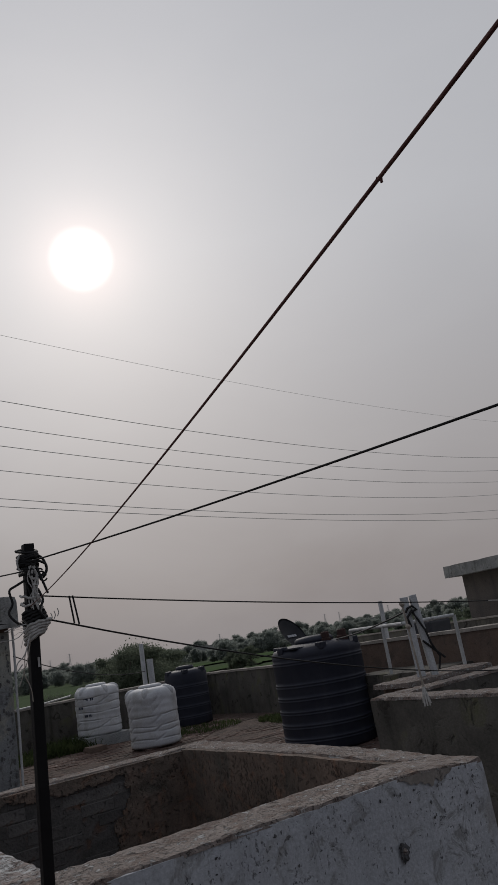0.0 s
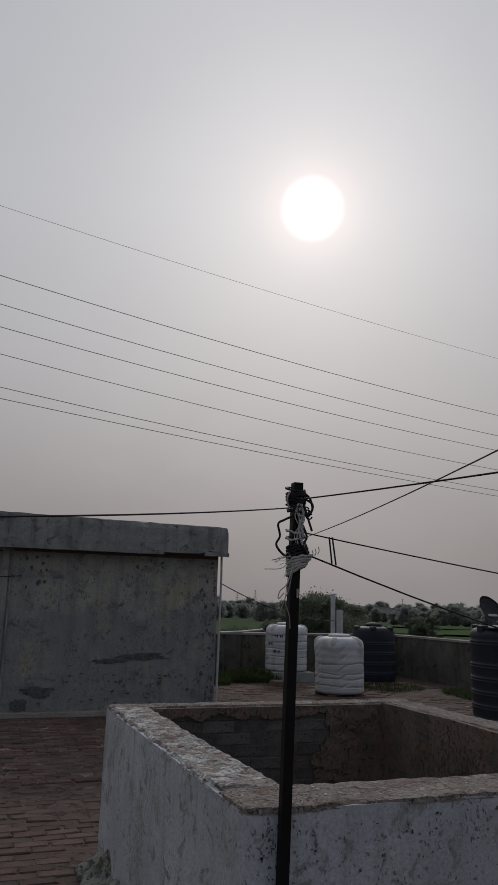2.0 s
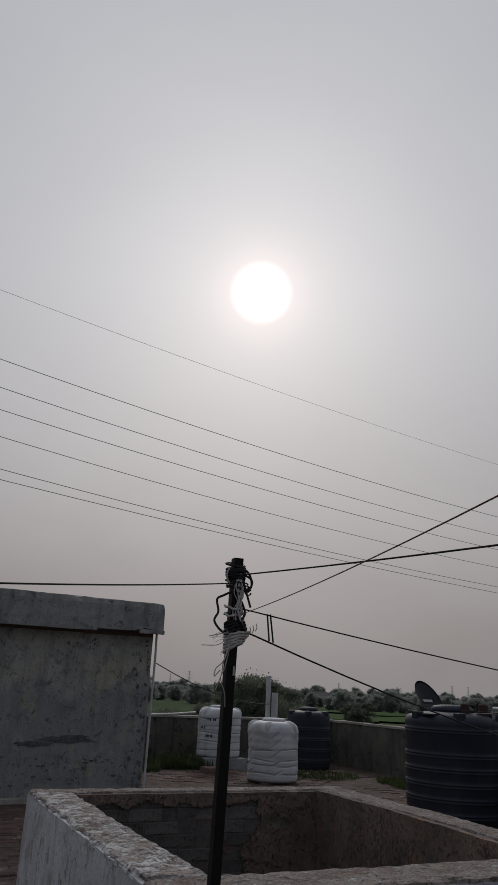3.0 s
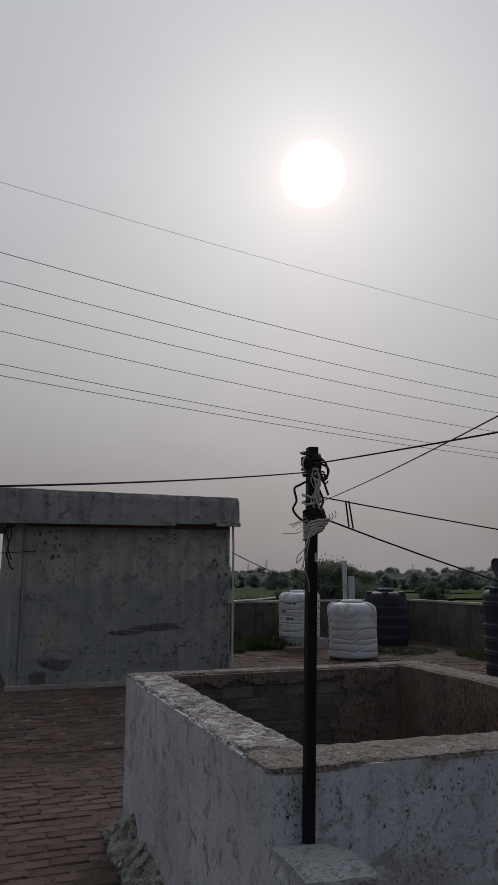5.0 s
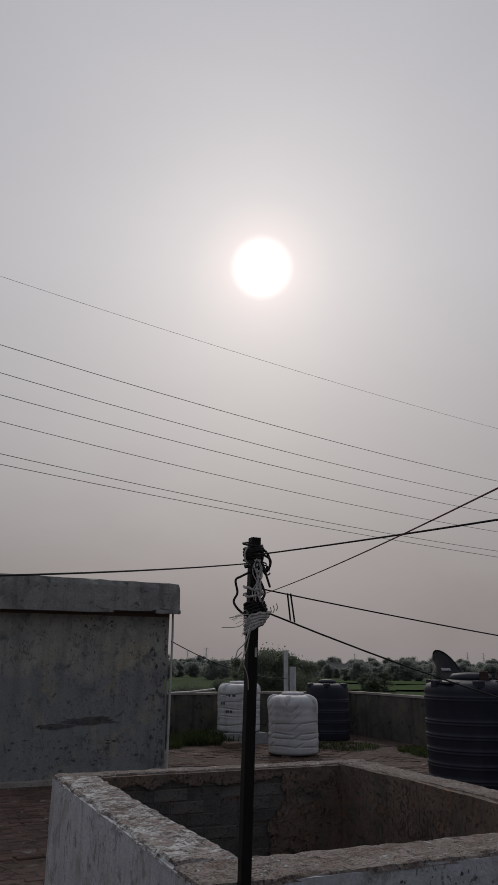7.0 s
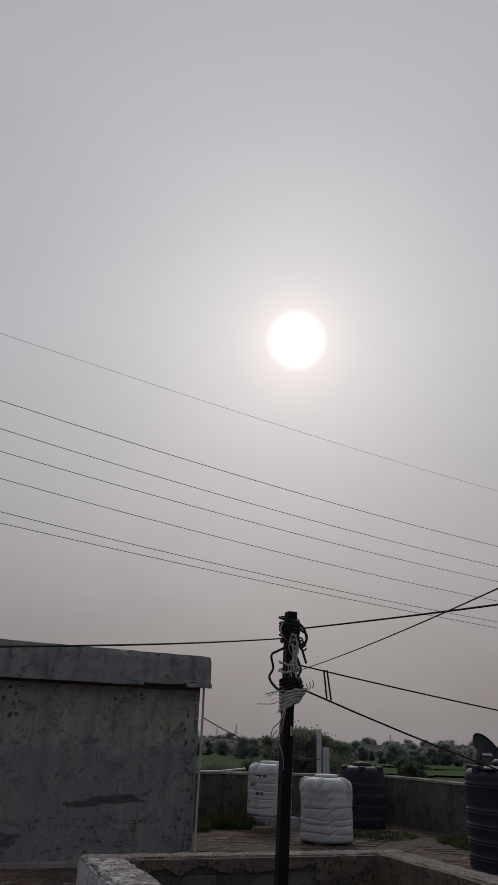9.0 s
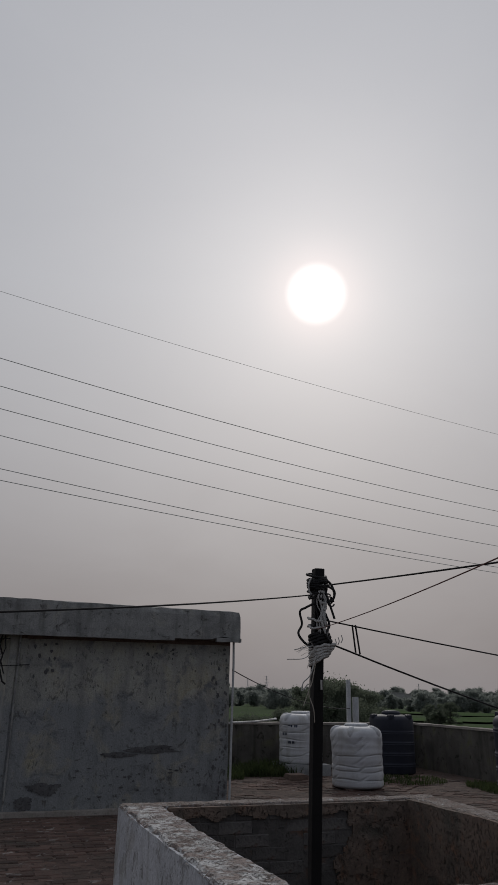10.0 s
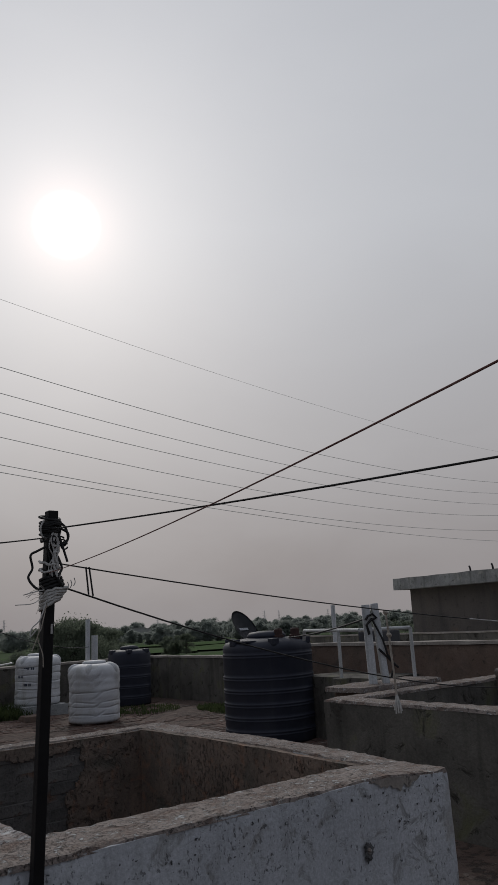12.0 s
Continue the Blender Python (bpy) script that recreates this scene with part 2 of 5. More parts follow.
M = {
    "white_wall": surface("weathered_whitewash", [(0.40, 0.415, 0.44), (0.53, 0.545, 0.57)], 1.8, 0.9, 0.4, 70, spots=((0.11, 0.11, 0.112), 26.0, 0.645, 0.68), streaks=((0.29, 0.295, 0.30), 16.0, 0.55), patches=((0.29, 0.293, 0.292), 9.0, 0.55, 0.63), chips=((0.35, 0.345, 0.335), 2.3, 0.54, 0.66), pits=((0.11, 0.108, 0.106), 60.0, 0.75)),
    "coping": surface("worn_parapet_top", [(0.20, 0.165, 0.146), (0.28, 0.24, 0.215)], 4.0, 0.95, 1.0, 60, spots=((0.095, 0.083, 0.074), 40.0, 0.58, 0.68), patches=((0.45, 0.445, 0.435), 36.0, 0.555, 0.62), chips=((0.23, 0.165, 0.135), 9.0, 0.52, 0.66), pits=((0.10, 0.085, 0.075), 90.0, 0.7)),
    "coping_white": surface("flaking_whitewashed_top", [(0.21, 0.165, 0.147), (0.32, 0.27, 0.245)], 4.0, 0.95, 1.0, 60, spots=((0.095, 0.08, 0.07), 42.0, 0.585, 0.67), patches=((0.52, 0.515, 0.505), 13.0, 0.43, 0.55), chips=((0.20, 0.15, 0.13), 24.0, 0.57, 0.64), pits=((0.11, 0.092, 0.08), 90.0, 0.75)),
    "brown_plaster": surface("brown_stained_plaster", [(0.125, 0.098, 0.080), (0.215, 0.158, 0.125)], 2.8, 0.95, 1.0, 60, spots=((0.085, 0.07, 0.06), 30.0, 0.58, 0.70), patches=((0.25, 0.14, 0.093), 9.0, 0.54, 0.70), streaks=((0.09, 0.085, 0.074), 5.0, 0.6), chips=((0.095, 0.09, 0.076), 3.2, 0.54, 0.68), pits=((0.06, 0.05, 0.043), 55.0, 0.75)),
    "hut_plaster": surface("grey_stained_plaster", [(0.27, 0.272, 0.252), (0.40, 0.395, 0.352)], 2.2, 0.95, 0.6, 60, band=((0.215, 0.23, 0.243), 1.45, 0.10, 0.75), spots=((0.13, 0.128, 0.12), 8.0, 0.63, 0.70), streaks=((0.165, 0.17, 0.172), 8.0, 0.55), patches=((0.36, 0.335, 0.25), 2.2, 0.53, 0.72), chips=((0.175, 0.18, 0.187), 4.0, 0.53, 0.66), stretch=(1.0, 1.0, 0.8), pits=((0.10, 0.095, 0.09), 26.0, 0.55)),
    "hut_concrete": surface("grey_weathered_concrete", [(0.19, 0.193, 0.19), (0.35, 0.352, 0.342)], 3.0, 0.95, 0.7, 50, streaks=((0.11, 0.108, 0.104), 9.0, 0.7), patches=((0.37, 0.362, 0.32), 4.0, 0.56, 0.70), spots=((0.12, 0.116, 0.11), 7.0, 0.58, 0.68)),
    "dark_concrete": surface("dark_mouldy_concrete", [(0.075, 0.070, 0.062), (0.145, 0.135, 0.118)], 2.2, 0.95, 0.7, 45, spots=((0.04, 0.036, 0.03), 5.0, 0.56, 0.66), streaks=((0.035, 0.033, 0.028), 5.0, 0.8), patches=((0.12, 0.12, 0.07), 2.2, 0.55, 0.7)),
    "brown_wall": surface("brown_brick_plaster", [(0.125, 0.088, 0.070), (0.18, 0.130, 0.105)], 2.0, 0.95, 0.6, 50, patches=((0.10, 0.08, 0.068), 4.0, 0.48, 0.70), spots=((0.07, 0.055, 0.046), 18.0, 0.58, 0.70)),
    "ledge": surface("pale_cement_ledge", [(0.22, 0.195, 0.17), (0.34, 0.31, 0.28)], 3.0, 0.95, 0.5, 45, spots=((0.11, 0.10, 0.09), 9.0, 0.60, 0.7)),
    "block": surface("grey_cement_block", [(0.24, 0.248, 0.252), (0.34, 0.35, 0.352)], 4.0, 0.95, 0.7, 80, spots=((0.17, 0.17, 0.168), 14.0, 0.58, 0.70), pits=((0.13, 0.13, 0.128), 80.0, 0.5)),
    "exposed_brick": surface("exposed_grey_brick", [(0.078, 0.074, 0.071), (0.140, 0.130, 0.122)], 7.0, 0.95, 0.9, 70, vary=0.25, patches=((0.13, 0.08, 0.06), 5.0, 0.56, 0.68), spots=((0.05, 0.048, 0.045), 30.0, 0.60, 0.72)),
    "paver": surface("worn_paving_brick", [(0.080, 0.051, 0.042), (0.130, 0.083, 0.067)], 2.6, 0.95, 0.9, 60, vary=0.3, patches=((0.25, 0.22, 0.20), 5.5, 0.60, 0.65), chips=((0.062, 0.050, 0.042), 1.4, 0.48, 0.66), spots=((0.16, 0.13, 0.11), 9.0, 0.58, 0.68)),
    "paver_field": surface("worn_paving_brick_field", [(0.080, 0.051, 0.042), (0.130, 0.083, 0.067)], 2.6, 0.95, 0.9, 60, vary=0.3, island=True, patches=((0.25, 0.22, 0.20), 5.5, 0.60, 0.65), chips=((0.062, 0.050, 0.042), 1.4, 0.48, 0.66), spots=((0.16, 0.13, 0.11), 9.0, 0.58, 0.68)),
    "dirt": surface("dusty_brown_soil", [(0.066, 0.045, 0.037), (0.110, 0.074, 0.060)], 2.2, 0.97, 1.0, 50, patches=((0.14, 0.11, 0.092), 6.0, 0.55, 0.66), spots=((0.22, 0.19, 0.165), 10.0, 0.64, 0.68), chips=((0.05, 0.038, 0.032), 9.0, 0.53, 0.62)),
    "bare_patch": surface("dark_bare_plaster", [(0.085, 0.085, 0.086), (0.15, 0.15, 0.15)], 7.0, 0.97, 0.8, 60, spots=((0.05, 0.05, 0.05), 30.0, 0.55, 0.66)),
    "rubble": surface("rough_cement_rubble", [(0.17, 0.168, 0.15), (0.34, 0.33, 0.30)], 9.0, 0.97, 1.0, 60, spots=((0.06, 0.058, 0.046), 16.0, 0.56, 0.66), patches=((0.46, 0.455, 0.43), 14.0, 0.58, 0.66), chips=((0.105, 0.11, 0.062), 7.0, 0.52, 0.62)),
    "pole": surface("black_painted_iron", [(0.006, 0.006, 0.007), (0.011, 0.010, 0.010)], 6.0, 0.6, 0.15, 80, spec=0.2),
    "black_tank": surface("black_polythene", [(0.022, 0.025, 0.038), (0.032, 0.035, 0.050)], 3.0, 0.62, 0.1, 90, streaks=((0.050, 0.051, 0.058), 6.0, 0.35), spec=0.25),
    "white_tank": surface("white_polythene", [(0.50, 0.51, 0.53), (0.60, 0.61, 0.63)], 3.0, 0.6, 0.08, 90, streaks=((0.38, 0.375, 0.36), 6.0, 0.6), patches=((0.44, 0.435, 0.42), 4.0, 0.55, 0.72), spec=0.3),
    "mark": surface("dark_print", [(0.05, 0.06, 0.10), (0.08, 0.09, 0.13)], 8.0, 0.7, 0.0, 60),
    "pale_mark": surface("pale_print", [(0.40, 0.41, 0.44), (0.5, 0.5, 0.52)], 8.0, 0.7, 0.0, 60),
    "dish": surface("dark_dish_enamel", [(0.03, 0.032, 0.04), (0.05, 0.052, 0.06)], 4.0, 0.5, 0.05, 60),
    "red_cap": surface("dull_red_plastic", [(0.045, 0.026, 0.023), (0.068, 0.036, 0.031)], 8.0, 0.8, 0.1, 60),
    "pvc": surface("white_pvc", [(0.40, 0.41, 0.415), (0.50, 0.51, 0.51)], 6.0, 0.6, 0.05, 60, streaks=((0.26, 0.245, 0.225), 12.0, 0.6)),
    "post": surface("whitewashed_concrete_post", [(0.45, 0.46, 0.47), (0.58, 0.59, 0.60)], 5.0, 0.9, 0.4, 60, streaks=((0.22, 0.22, 0.21), 14.0, 0.6)),
    "cable": surface("black_cable", [(0.012, 0.012, 0.013), (0.022, 0.021, 0.021)], 20.0, 0.7, 0.0, 80),
    "pale_cord": surface("greyish_white_cord", [(0.40, 0.39, 0.37), (0.55, 0.54, 0.52)], 20.0, 0.9, 0.2, 120),
    "twisted_line": surface("faded_red_and_white_line", [(0.12, 0.05, 0.045), (0.22, 0.12, 0.11)], 60.0, 0.9, 0.0, 150),
    "rope": surface("faded_rope", [(0.30, 0.26, 0.22), (0.44, 0.40, 0.35)], 30.0, 0.95, 0.4, 150),
    "line": surface("grey_aluminium_line", [(0.42, 0.42, 0.42), (0.48, 0.48, 0.48)], 1.0, 0.6, 0.0, 10),
    "steel": surface("grey_lattice_steel", [(0.40, 0.40, 0.41), (0.46, 0.46, 0.47)], 1.0, 0.7, 0.0, 10),
    "grass": surface("rank_grass", [(0.046, 0.068, 0.026), (0.085, 0.104, 0.045)], 3.0, 0.85, 0.0, 20, through_light=0.4, spec=0.05),
    # near leaves: green lightened so the colour carries some of the air's haze
    "leaf": surface("haze_paled_green_foliage", [(0.120, 0.145, 0.105), (0.175, 0.198, 0.148)], 0.5, 0.85, 0.0, 3.0, through_light=0.6, spec=0.05),
    # far leaves: paler grey-green, distance haze painted into the base colour
    "leaf_far": surface("haze_paled_far_foliage", [(0.27, 0.30, 0.275), (0.31, 0.335, 0.305)], 0.2, 0.9, 0.0, 2.0, through_light=0.7, spec=0.02),
    "bark": surface("grey_bark", [(0.06, 0.05, 0.04), (0.10, 0.085, 0.07)], 2.0, 0.95, 0.4, 20),
    "field": surface("green_crop_field", [(0.075, 0.100, 0.058), (0.105, 0.130, 0.078)], 0.012, 0.95, 0.0, 1.5, spec=0.0, patches=((0.13, 0.135, 0.09), 0.02, 0.56, 0.66)),
    "crop": surface("young_green_crop", [(0.070, 0.105, 0.050), (0.095, 0.130, 0.065)], 0.05, 0.95, 0.0, 2.0, spec=0.0),
    "white_house": surface("pale_factory_wall", [(0.40, 0.41, 0.43), (0.50, 0.51, 0.53)], 0.3, 0.9, 0.0, 3.0, streaks=((0.40, 0.41, 0.42), 0.7, 0.5)),
    "far_house": surface("pale_far_plaster", [(0.30, 0.29, 0.28), (0.38, 0.37, 0.36)], 0.3, 0.9, 0.0, 3.0),
    "dark_glass": surface("dark_window", [(0.05, 0.055, 0.06), (0.08, 0.085, 0.09)], 1.0, 0.3, 0.0, 5.0),
    "stained_brick": surface("brown_stained_brickwork", [(0.115, 0.104, 0.096), (0.175, 0.152, 0.136)], 0.8, 0.95, 0.5, 30, patches=((0.19, 0.132, 0.103), 0.9, 0.56, 0.72), streaks=((0.085, 0.082, 0.078), 2.5, 0.7), spots=((0.08, 0.077, 0.072), 5.0, 0.58, 0.70)),
    "building": surface("plain_building_wall", [(0.34, 0.32, 0.29), (0.44, 0.42, 0.38)], 0.8, 0.92, 0.3, 30),
}


# ---- mesh helpers ----
def part(name, bm, material, parent=None, label="", smooth=False):
    me = bpy.data.meshes.new(name)
    bm.normal_update()
    bm.to_mesh(me)
    bm.free()
    if smooth:
        me.polygons.foreach_set("use_smooth", [True] * len(me.polygons))
    me.materials.append(M[material])
    ob = new(name, me)
    ob.parent = parent
    if label:
        tagged(ob, label)
    return ob


def thing(name, label, category, group="", kind="", at=(0, 0, 0)):
    ob = new(name)
    ob.location = at
    ob.empty_display_size = 0.1
    return tagged(ob, label, category, group, kind)


def box(bm, lo, hi, bevel=0.0):
    made = bmesh.ops.create_cube(bm, size=1.0)["verts"]
    for v in made:
        v.co = Vector([lo[k] + (v.co[k] + 0.5) * (hi[k] - lo[k]) for k in range(3)])
    if bevel:
        edges = list({e for v in made for e in v.link_edges})
        bmesh.ops.bevel(bm, geom=edges, offset=bevel, segments=2, affect="EDGES", profile=0.6)
    return bm


def boxed(lo, hi, bevel=0.0):
    return box(bmesh.new(), lo, hi, bevel)


def rough_box(lo, hi, step=0.08, amp=0.008, freq=3.0, chip=0.0, seed=0.0, bm=None):
    """A box of small faces whose skin is uneven; chip wears its upper edges away here and there."""
    bm = bm or bmesh.new()
    lo, hi = Vector(lo), Vector(hi)
    count = [max(1, round((hi[k] - lo[k]) / step)) for k in range(3)]
    grid = {}

    def vert(i):
        if i not in grid:
            p = Vector([lo[k] + (hi[k] - lo[k]) * i[k] / count[k] for k in range(3)])
            q = p * freq + Vector((seed, seed * 1.7, seed * 0.6))
            move = noise.noise_vector(q) * amp + noise.noise_vector(q * 4.1) * amp * 0.45
            if chip and i[2] == count[2]:
                side = [i[k] in (0, count[k]) for k in (0, 1)]
                if any(side):
                    worn = max(0.0, noise.noise(p * 8.3 + Vector((seed, 3, 9)))) + 0.8 * max(0.0, noise.noise(p * 21.0 + Vector((seed, 5, 1)))) + 0.25
                    move.z -= chip * worn
                    for k in (0, 1):
                        if side[k]:
                            move[k] += chip * worn * (1 if i[k] == 0 else -1)
            grid[i] = bm.verts.new(p + move)
        return grid[i]

    for axis in range(3):
        a, b = (axis + 1) % 3, (axis + 2) % 3
        for end in (0, count[axis]):
            for u in range(count[a]):
                for w in range(count[b]):
                    corners = []
                    for du, dw in ((0, 0), (1, 0), (1, 1), (0, 1)):
                        i = [0, 0, 0]
                        i[axis], i[a], i[b] = end, u + du, w + dw
                        corners.append(vert(tuple(i)))
                    bm.faces.new(corners if end else corners[::-1])
    return bm


def tube(bm, points, radius, sides=8, ends=True):
    """A round bar along a line of points; radius may be one number or one for each point."""
    pts = [Vector(p) for p in points]
    rad = radius if isinstance(radius, (list, tuple)) else [radius] * len(pts)
    rings, last = [], None
    for k, p in enumerate(pts):
        way = (pts[min(k + 1, len(pts) - 1)] - pts[max(k - 1, 0)]).normalized()
        side = (last - way * last.dot(way)) if last else way.orthogonal()
        side.normalize()
        last, up = side, way.cross(side)
        rings.append([bm.verts.new(p + (side * math.cos(a) + up * math.sin(a)) * rad[k]) for a in (2 * math.pi * j / sides for j in range(sides))])
    for r, s in zip(rings, rings[1:]):
        for j in range(sides):
            bm.faces.new((r[j], r[(j + 1) % sides], s[(j + 1) % sides], s[j]))
    if ends:
        bm.faces.new(rings[0][::-1])
        bm.faces.new(rings[-1])
    return bm


def lathe(bm, profile, sides=48, wobble=None):
    """A turned form about z from (radius, height) pairs, bottom to top; wobble(angle, r, z) gives an extra radius."""
    rings = []
    for r, z in profile:
        ring = []
        for j in range(sides):
            a = 2 * math.pi * j / sides
            q = r + (wobble(a, r, z) if wobble else 0.0)
            ring.append(bm.verts.new((q * math.cos(a), q * math.sin(a), z)))
        rings.append(ring)
    for r, s in zip(rings, rings[1:]):
        for j in range(sides):
            bm.faces.new((r[j], r[(j + 1) % sides], s[(j + 1) % sides], s[j]))
    bm.faces.new(rings[0][::-1])
    bm.faces.new(rings[-1])
    return bm


def hang(a, b, sag, count=24):
    a, b = Vector(a), Vector(b)
    return [a.lerp(b, k / count) - Vector((0, 0, sag * 4 * (k / count) * (1 - k / count))) for k in range(count + 1)]


def bend(points, fine=6):
    """A smooth line through the given points."""
    p = [Vector(q) for q in points]
    p = [p[0] * 2 - p[1]] + p + [p[-1] * 2 - p[-2]]
    out = []
    for a, b, c, d in zip(p, p[1:], p[2:], p[3:]):
        for k in range(fine):
            t = k / fine
            out.append(0.5 * (2 * b + (c - a) * t + (2 * a - 5 * b + 4 * c - d) * t * t + (3 * b - a - 3 * c + d) * t * t * t))
    return out + [p[-2]]


# ---- the land ----
GROUND = -9.0


def land():
    bm = bmesh.new()
    n, size = 40, 4200.0
    grid = [[bm.verts.new((-size + 2 * size * i / n, -size + 2 * size * j / n, GROUND + 0.4 * noise.noise(Vector((i * 0.7, j * 0.7, 0))))) for j in range(n + 1)] for i in range(n + 1)]
    for i in range(n):
        for j in range(n):
            bm.faces.new((grid[i][j], grid[i + 1][j], grid[i + 1][j + 1], grid[i][j + 1]))
    tagged(part("ground", bm, "field"), "flat green farmland reaching to the hazy horizon", "ground", kind="structure")


land()


def polar(heading, far, z=GROUND):
    a = radians(heading)
    return Vector((-0.83 + far * math.cos(a), -2.36 + far * math.sin(a), z))


def field_strip(h0, h1, near, far, z):
    bm = bmesh.new()
    steps = 10
    a = [bm.verts.new(polar(h0 + (h1 - h0) * k / steps, near * (1 + 0.03 * math.sin(k * 1.3)), z)) for k in range(steps + 1)]
    b = [bm.verts.new(polar(h0 + (h1 - h0) * k / steps, far * (1 + 0.03 * math.cos(k * 1.7)), z)) for k in range(steps + 1)]
    for k in range(steps):
        bm.faces.new((a[k], a[k + 1], b[k + 1], b[k]))
    tagged(part("field", bm, "crop"), "bright green strip of young crop", "field", kind="structure")


for k, (h0, h1, near, far) in enumerate(((44, 63, 150, 215), (48, 62, 240, 290), (66, 78, 170, 230), (44, 57, 330, 400), (56, 72, 310, 370), (50, 66, 420, 480))):
    field_strip(h0, h1, near, far, GROUND + 0.55 + 0.06 * k)


# ---- trees ----
def tree(name, height, spread, clumps, leaves, leaf_size, seed, leaf, label):
    rnd = random.Random(seed)
    top = thing(name, label, "tree")
    bm = bmesh.new()
    lean = Vector((rnd.uniform(-0.06, 0.06), rnd.uniform(-0.06, 0.06), 1)) * height
    tube(bm, [lean * f + Vector((0.1 * math.sin(f * 7), 0.1 * math.cos(f * 5), -0.6 if f == 0 else 0)) for f in (0, 0.15, 0.35, 0.55, 0.75)], [height * q for q in (0.03, 0.024, 0.02, 0.014, 0.006)], 7)
    centres = []
    for k in range(clumps):
        a, f = rnd.uniform(0, 2 * math.pi), rnd.uniform(0.12, 1.0)
        out = spread * (0.35 + 0.65 * math.sin(math.pi * min(1.0, max(0.12, (f - 0.06) / 1.0)))) * rnd.uniform(0.25, 1.0)
        c = Vector((out * math.cos(a), out * math.sin(a), height * f * rnd.uniform(0.88, 1.0)))
        centres.append(c)
        if k % 3 == 0:
            root = lean * rnd.uniform(0.25, 0.6)
            tube(bm, [root, root.lerp(c, 0.5) + Vector((0, 0, 0.04 * height)), c], [height * 0.010, height * 0.006, height * 0.003], 5)
    part("trunk", bm, "bark", top)
    verts, faces = [], []
    for c in centres:
        size = spread * rnd.uniform(0.18, 0.36)
        for _ in range(leaves):
            p = c + Vector((rnd.gauss(0, 0.5), rnd.gauss(0, 0.5), rnd.gauss(0, 0.36))) * size
            turn = Euler((rnd.uniform(0, 6.3), rnd.uniform(0, 6.3), rnd.uniform(0, 6.3))).to_matrix()
            s = leaf_size * rnd.uniform(0.6, 1.3)
            b = len(verts)
            verts += [p + turn @ Vector(q) * s for q in ((-0.5, 0, 0), (0, -0.28, 0.06), (0.5, 0, 0), (0, 0.28, 0.06))]
            faces.append((b, b + 1, b + 2, b + 3))
    me = bpy.data.meshes.new("crown")
    me.from_pydata(verts, [], faces)
    me.materials.append(M[leaf])
    new("crown", me).parent = top
    return top


def plant(ob, heading, far, scale, turn):
    p = polar(heading, far)
    c = copy_thing(ob, Matrix.Translation(p) @ Matrix.Rotation(turn, 4, "Z"))
    c.scale = (scale,) * 3
    return c


def woods():
    # both sets get their haze from the paled leaf colours
    near = [tree("tree", 10.5, 4.6, 46, 430, 0.30, s, "leaf", "broad green tree beyond the roof, leaf colour paled for haze") for s in (1, 2, 3)]
    far = [tree("tree", 11.0, 6.2, 50, 230, 0.72, s, "leaf_far", "far green tree with the distance haze put into its leaf colour") for s in (11, 12, 13, 14)]
    rnd = random.Random(5)
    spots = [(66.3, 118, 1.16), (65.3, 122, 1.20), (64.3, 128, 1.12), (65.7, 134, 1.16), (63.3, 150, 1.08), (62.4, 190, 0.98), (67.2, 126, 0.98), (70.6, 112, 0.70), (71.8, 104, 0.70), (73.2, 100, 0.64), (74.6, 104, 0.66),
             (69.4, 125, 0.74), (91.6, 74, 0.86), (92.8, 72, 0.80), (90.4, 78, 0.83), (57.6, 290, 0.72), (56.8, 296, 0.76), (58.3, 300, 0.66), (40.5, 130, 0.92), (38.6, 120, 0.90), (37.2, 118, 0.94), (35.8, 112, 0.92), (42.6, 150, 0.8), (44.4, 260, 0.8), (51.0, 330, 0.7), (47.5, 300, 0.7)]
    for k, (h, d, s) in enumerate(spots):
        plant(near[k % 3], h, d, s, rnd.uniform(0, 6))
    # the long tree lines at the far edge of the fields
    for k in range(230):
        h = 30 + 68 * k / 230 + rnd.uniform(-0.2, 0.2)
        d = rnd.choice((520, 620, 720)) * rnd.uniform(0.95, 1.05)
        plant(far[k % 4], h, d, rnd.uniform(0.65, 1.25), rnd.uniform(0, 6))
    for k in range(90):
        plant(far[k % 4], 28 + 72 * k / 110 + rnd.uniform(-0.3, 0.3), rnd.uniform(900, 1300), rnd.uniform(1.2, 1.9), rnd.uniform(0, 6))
    for ob in near + far:
        ob.matrix_basis = Matrix.Translation(polar(110 + 4 * (near + far).index(ob), 300))


woods()


# ---- far buildings and pylons ----
def far_house(heading, far, w, d, h):
    p = polar(heading, far)
    top = thing("house", "pale flat-roofed farmhouse far across the fields", "house", "far houses", at=p)
    top.rotation_euler.z = radians(heading - 90)
    part("wall", boxed((-w / 2, 0, -0.5), (w / 2, d, h), 0.05), "far_house", top)
    part("roof", boxed((-w / 2 - 0.4, -0.4, h), (w / 2 + 0.4, d + 0.4, h + 0.35), 0.05), "far_house", top)
    for k in range(3):
        for z in (1.2, 4.4):
            if z + 1.6 < h:
                x = -w / 2 + w * (k + 0.5) / 3
                part("window", boxed((x - 0.7, -0.06, z), (x + 0.7, 0.05, z + 1.5)), "dark_glass", top)


for row in ((72.3, 820, 18, 9, 9.5), (60.6, 860, 22, 10, 12), (59.4, 900, 14, 8, 11), (54.0, 980, 24, 10, 12), (47.3, 900, 20, 9, 11)):
    far_house(*row)


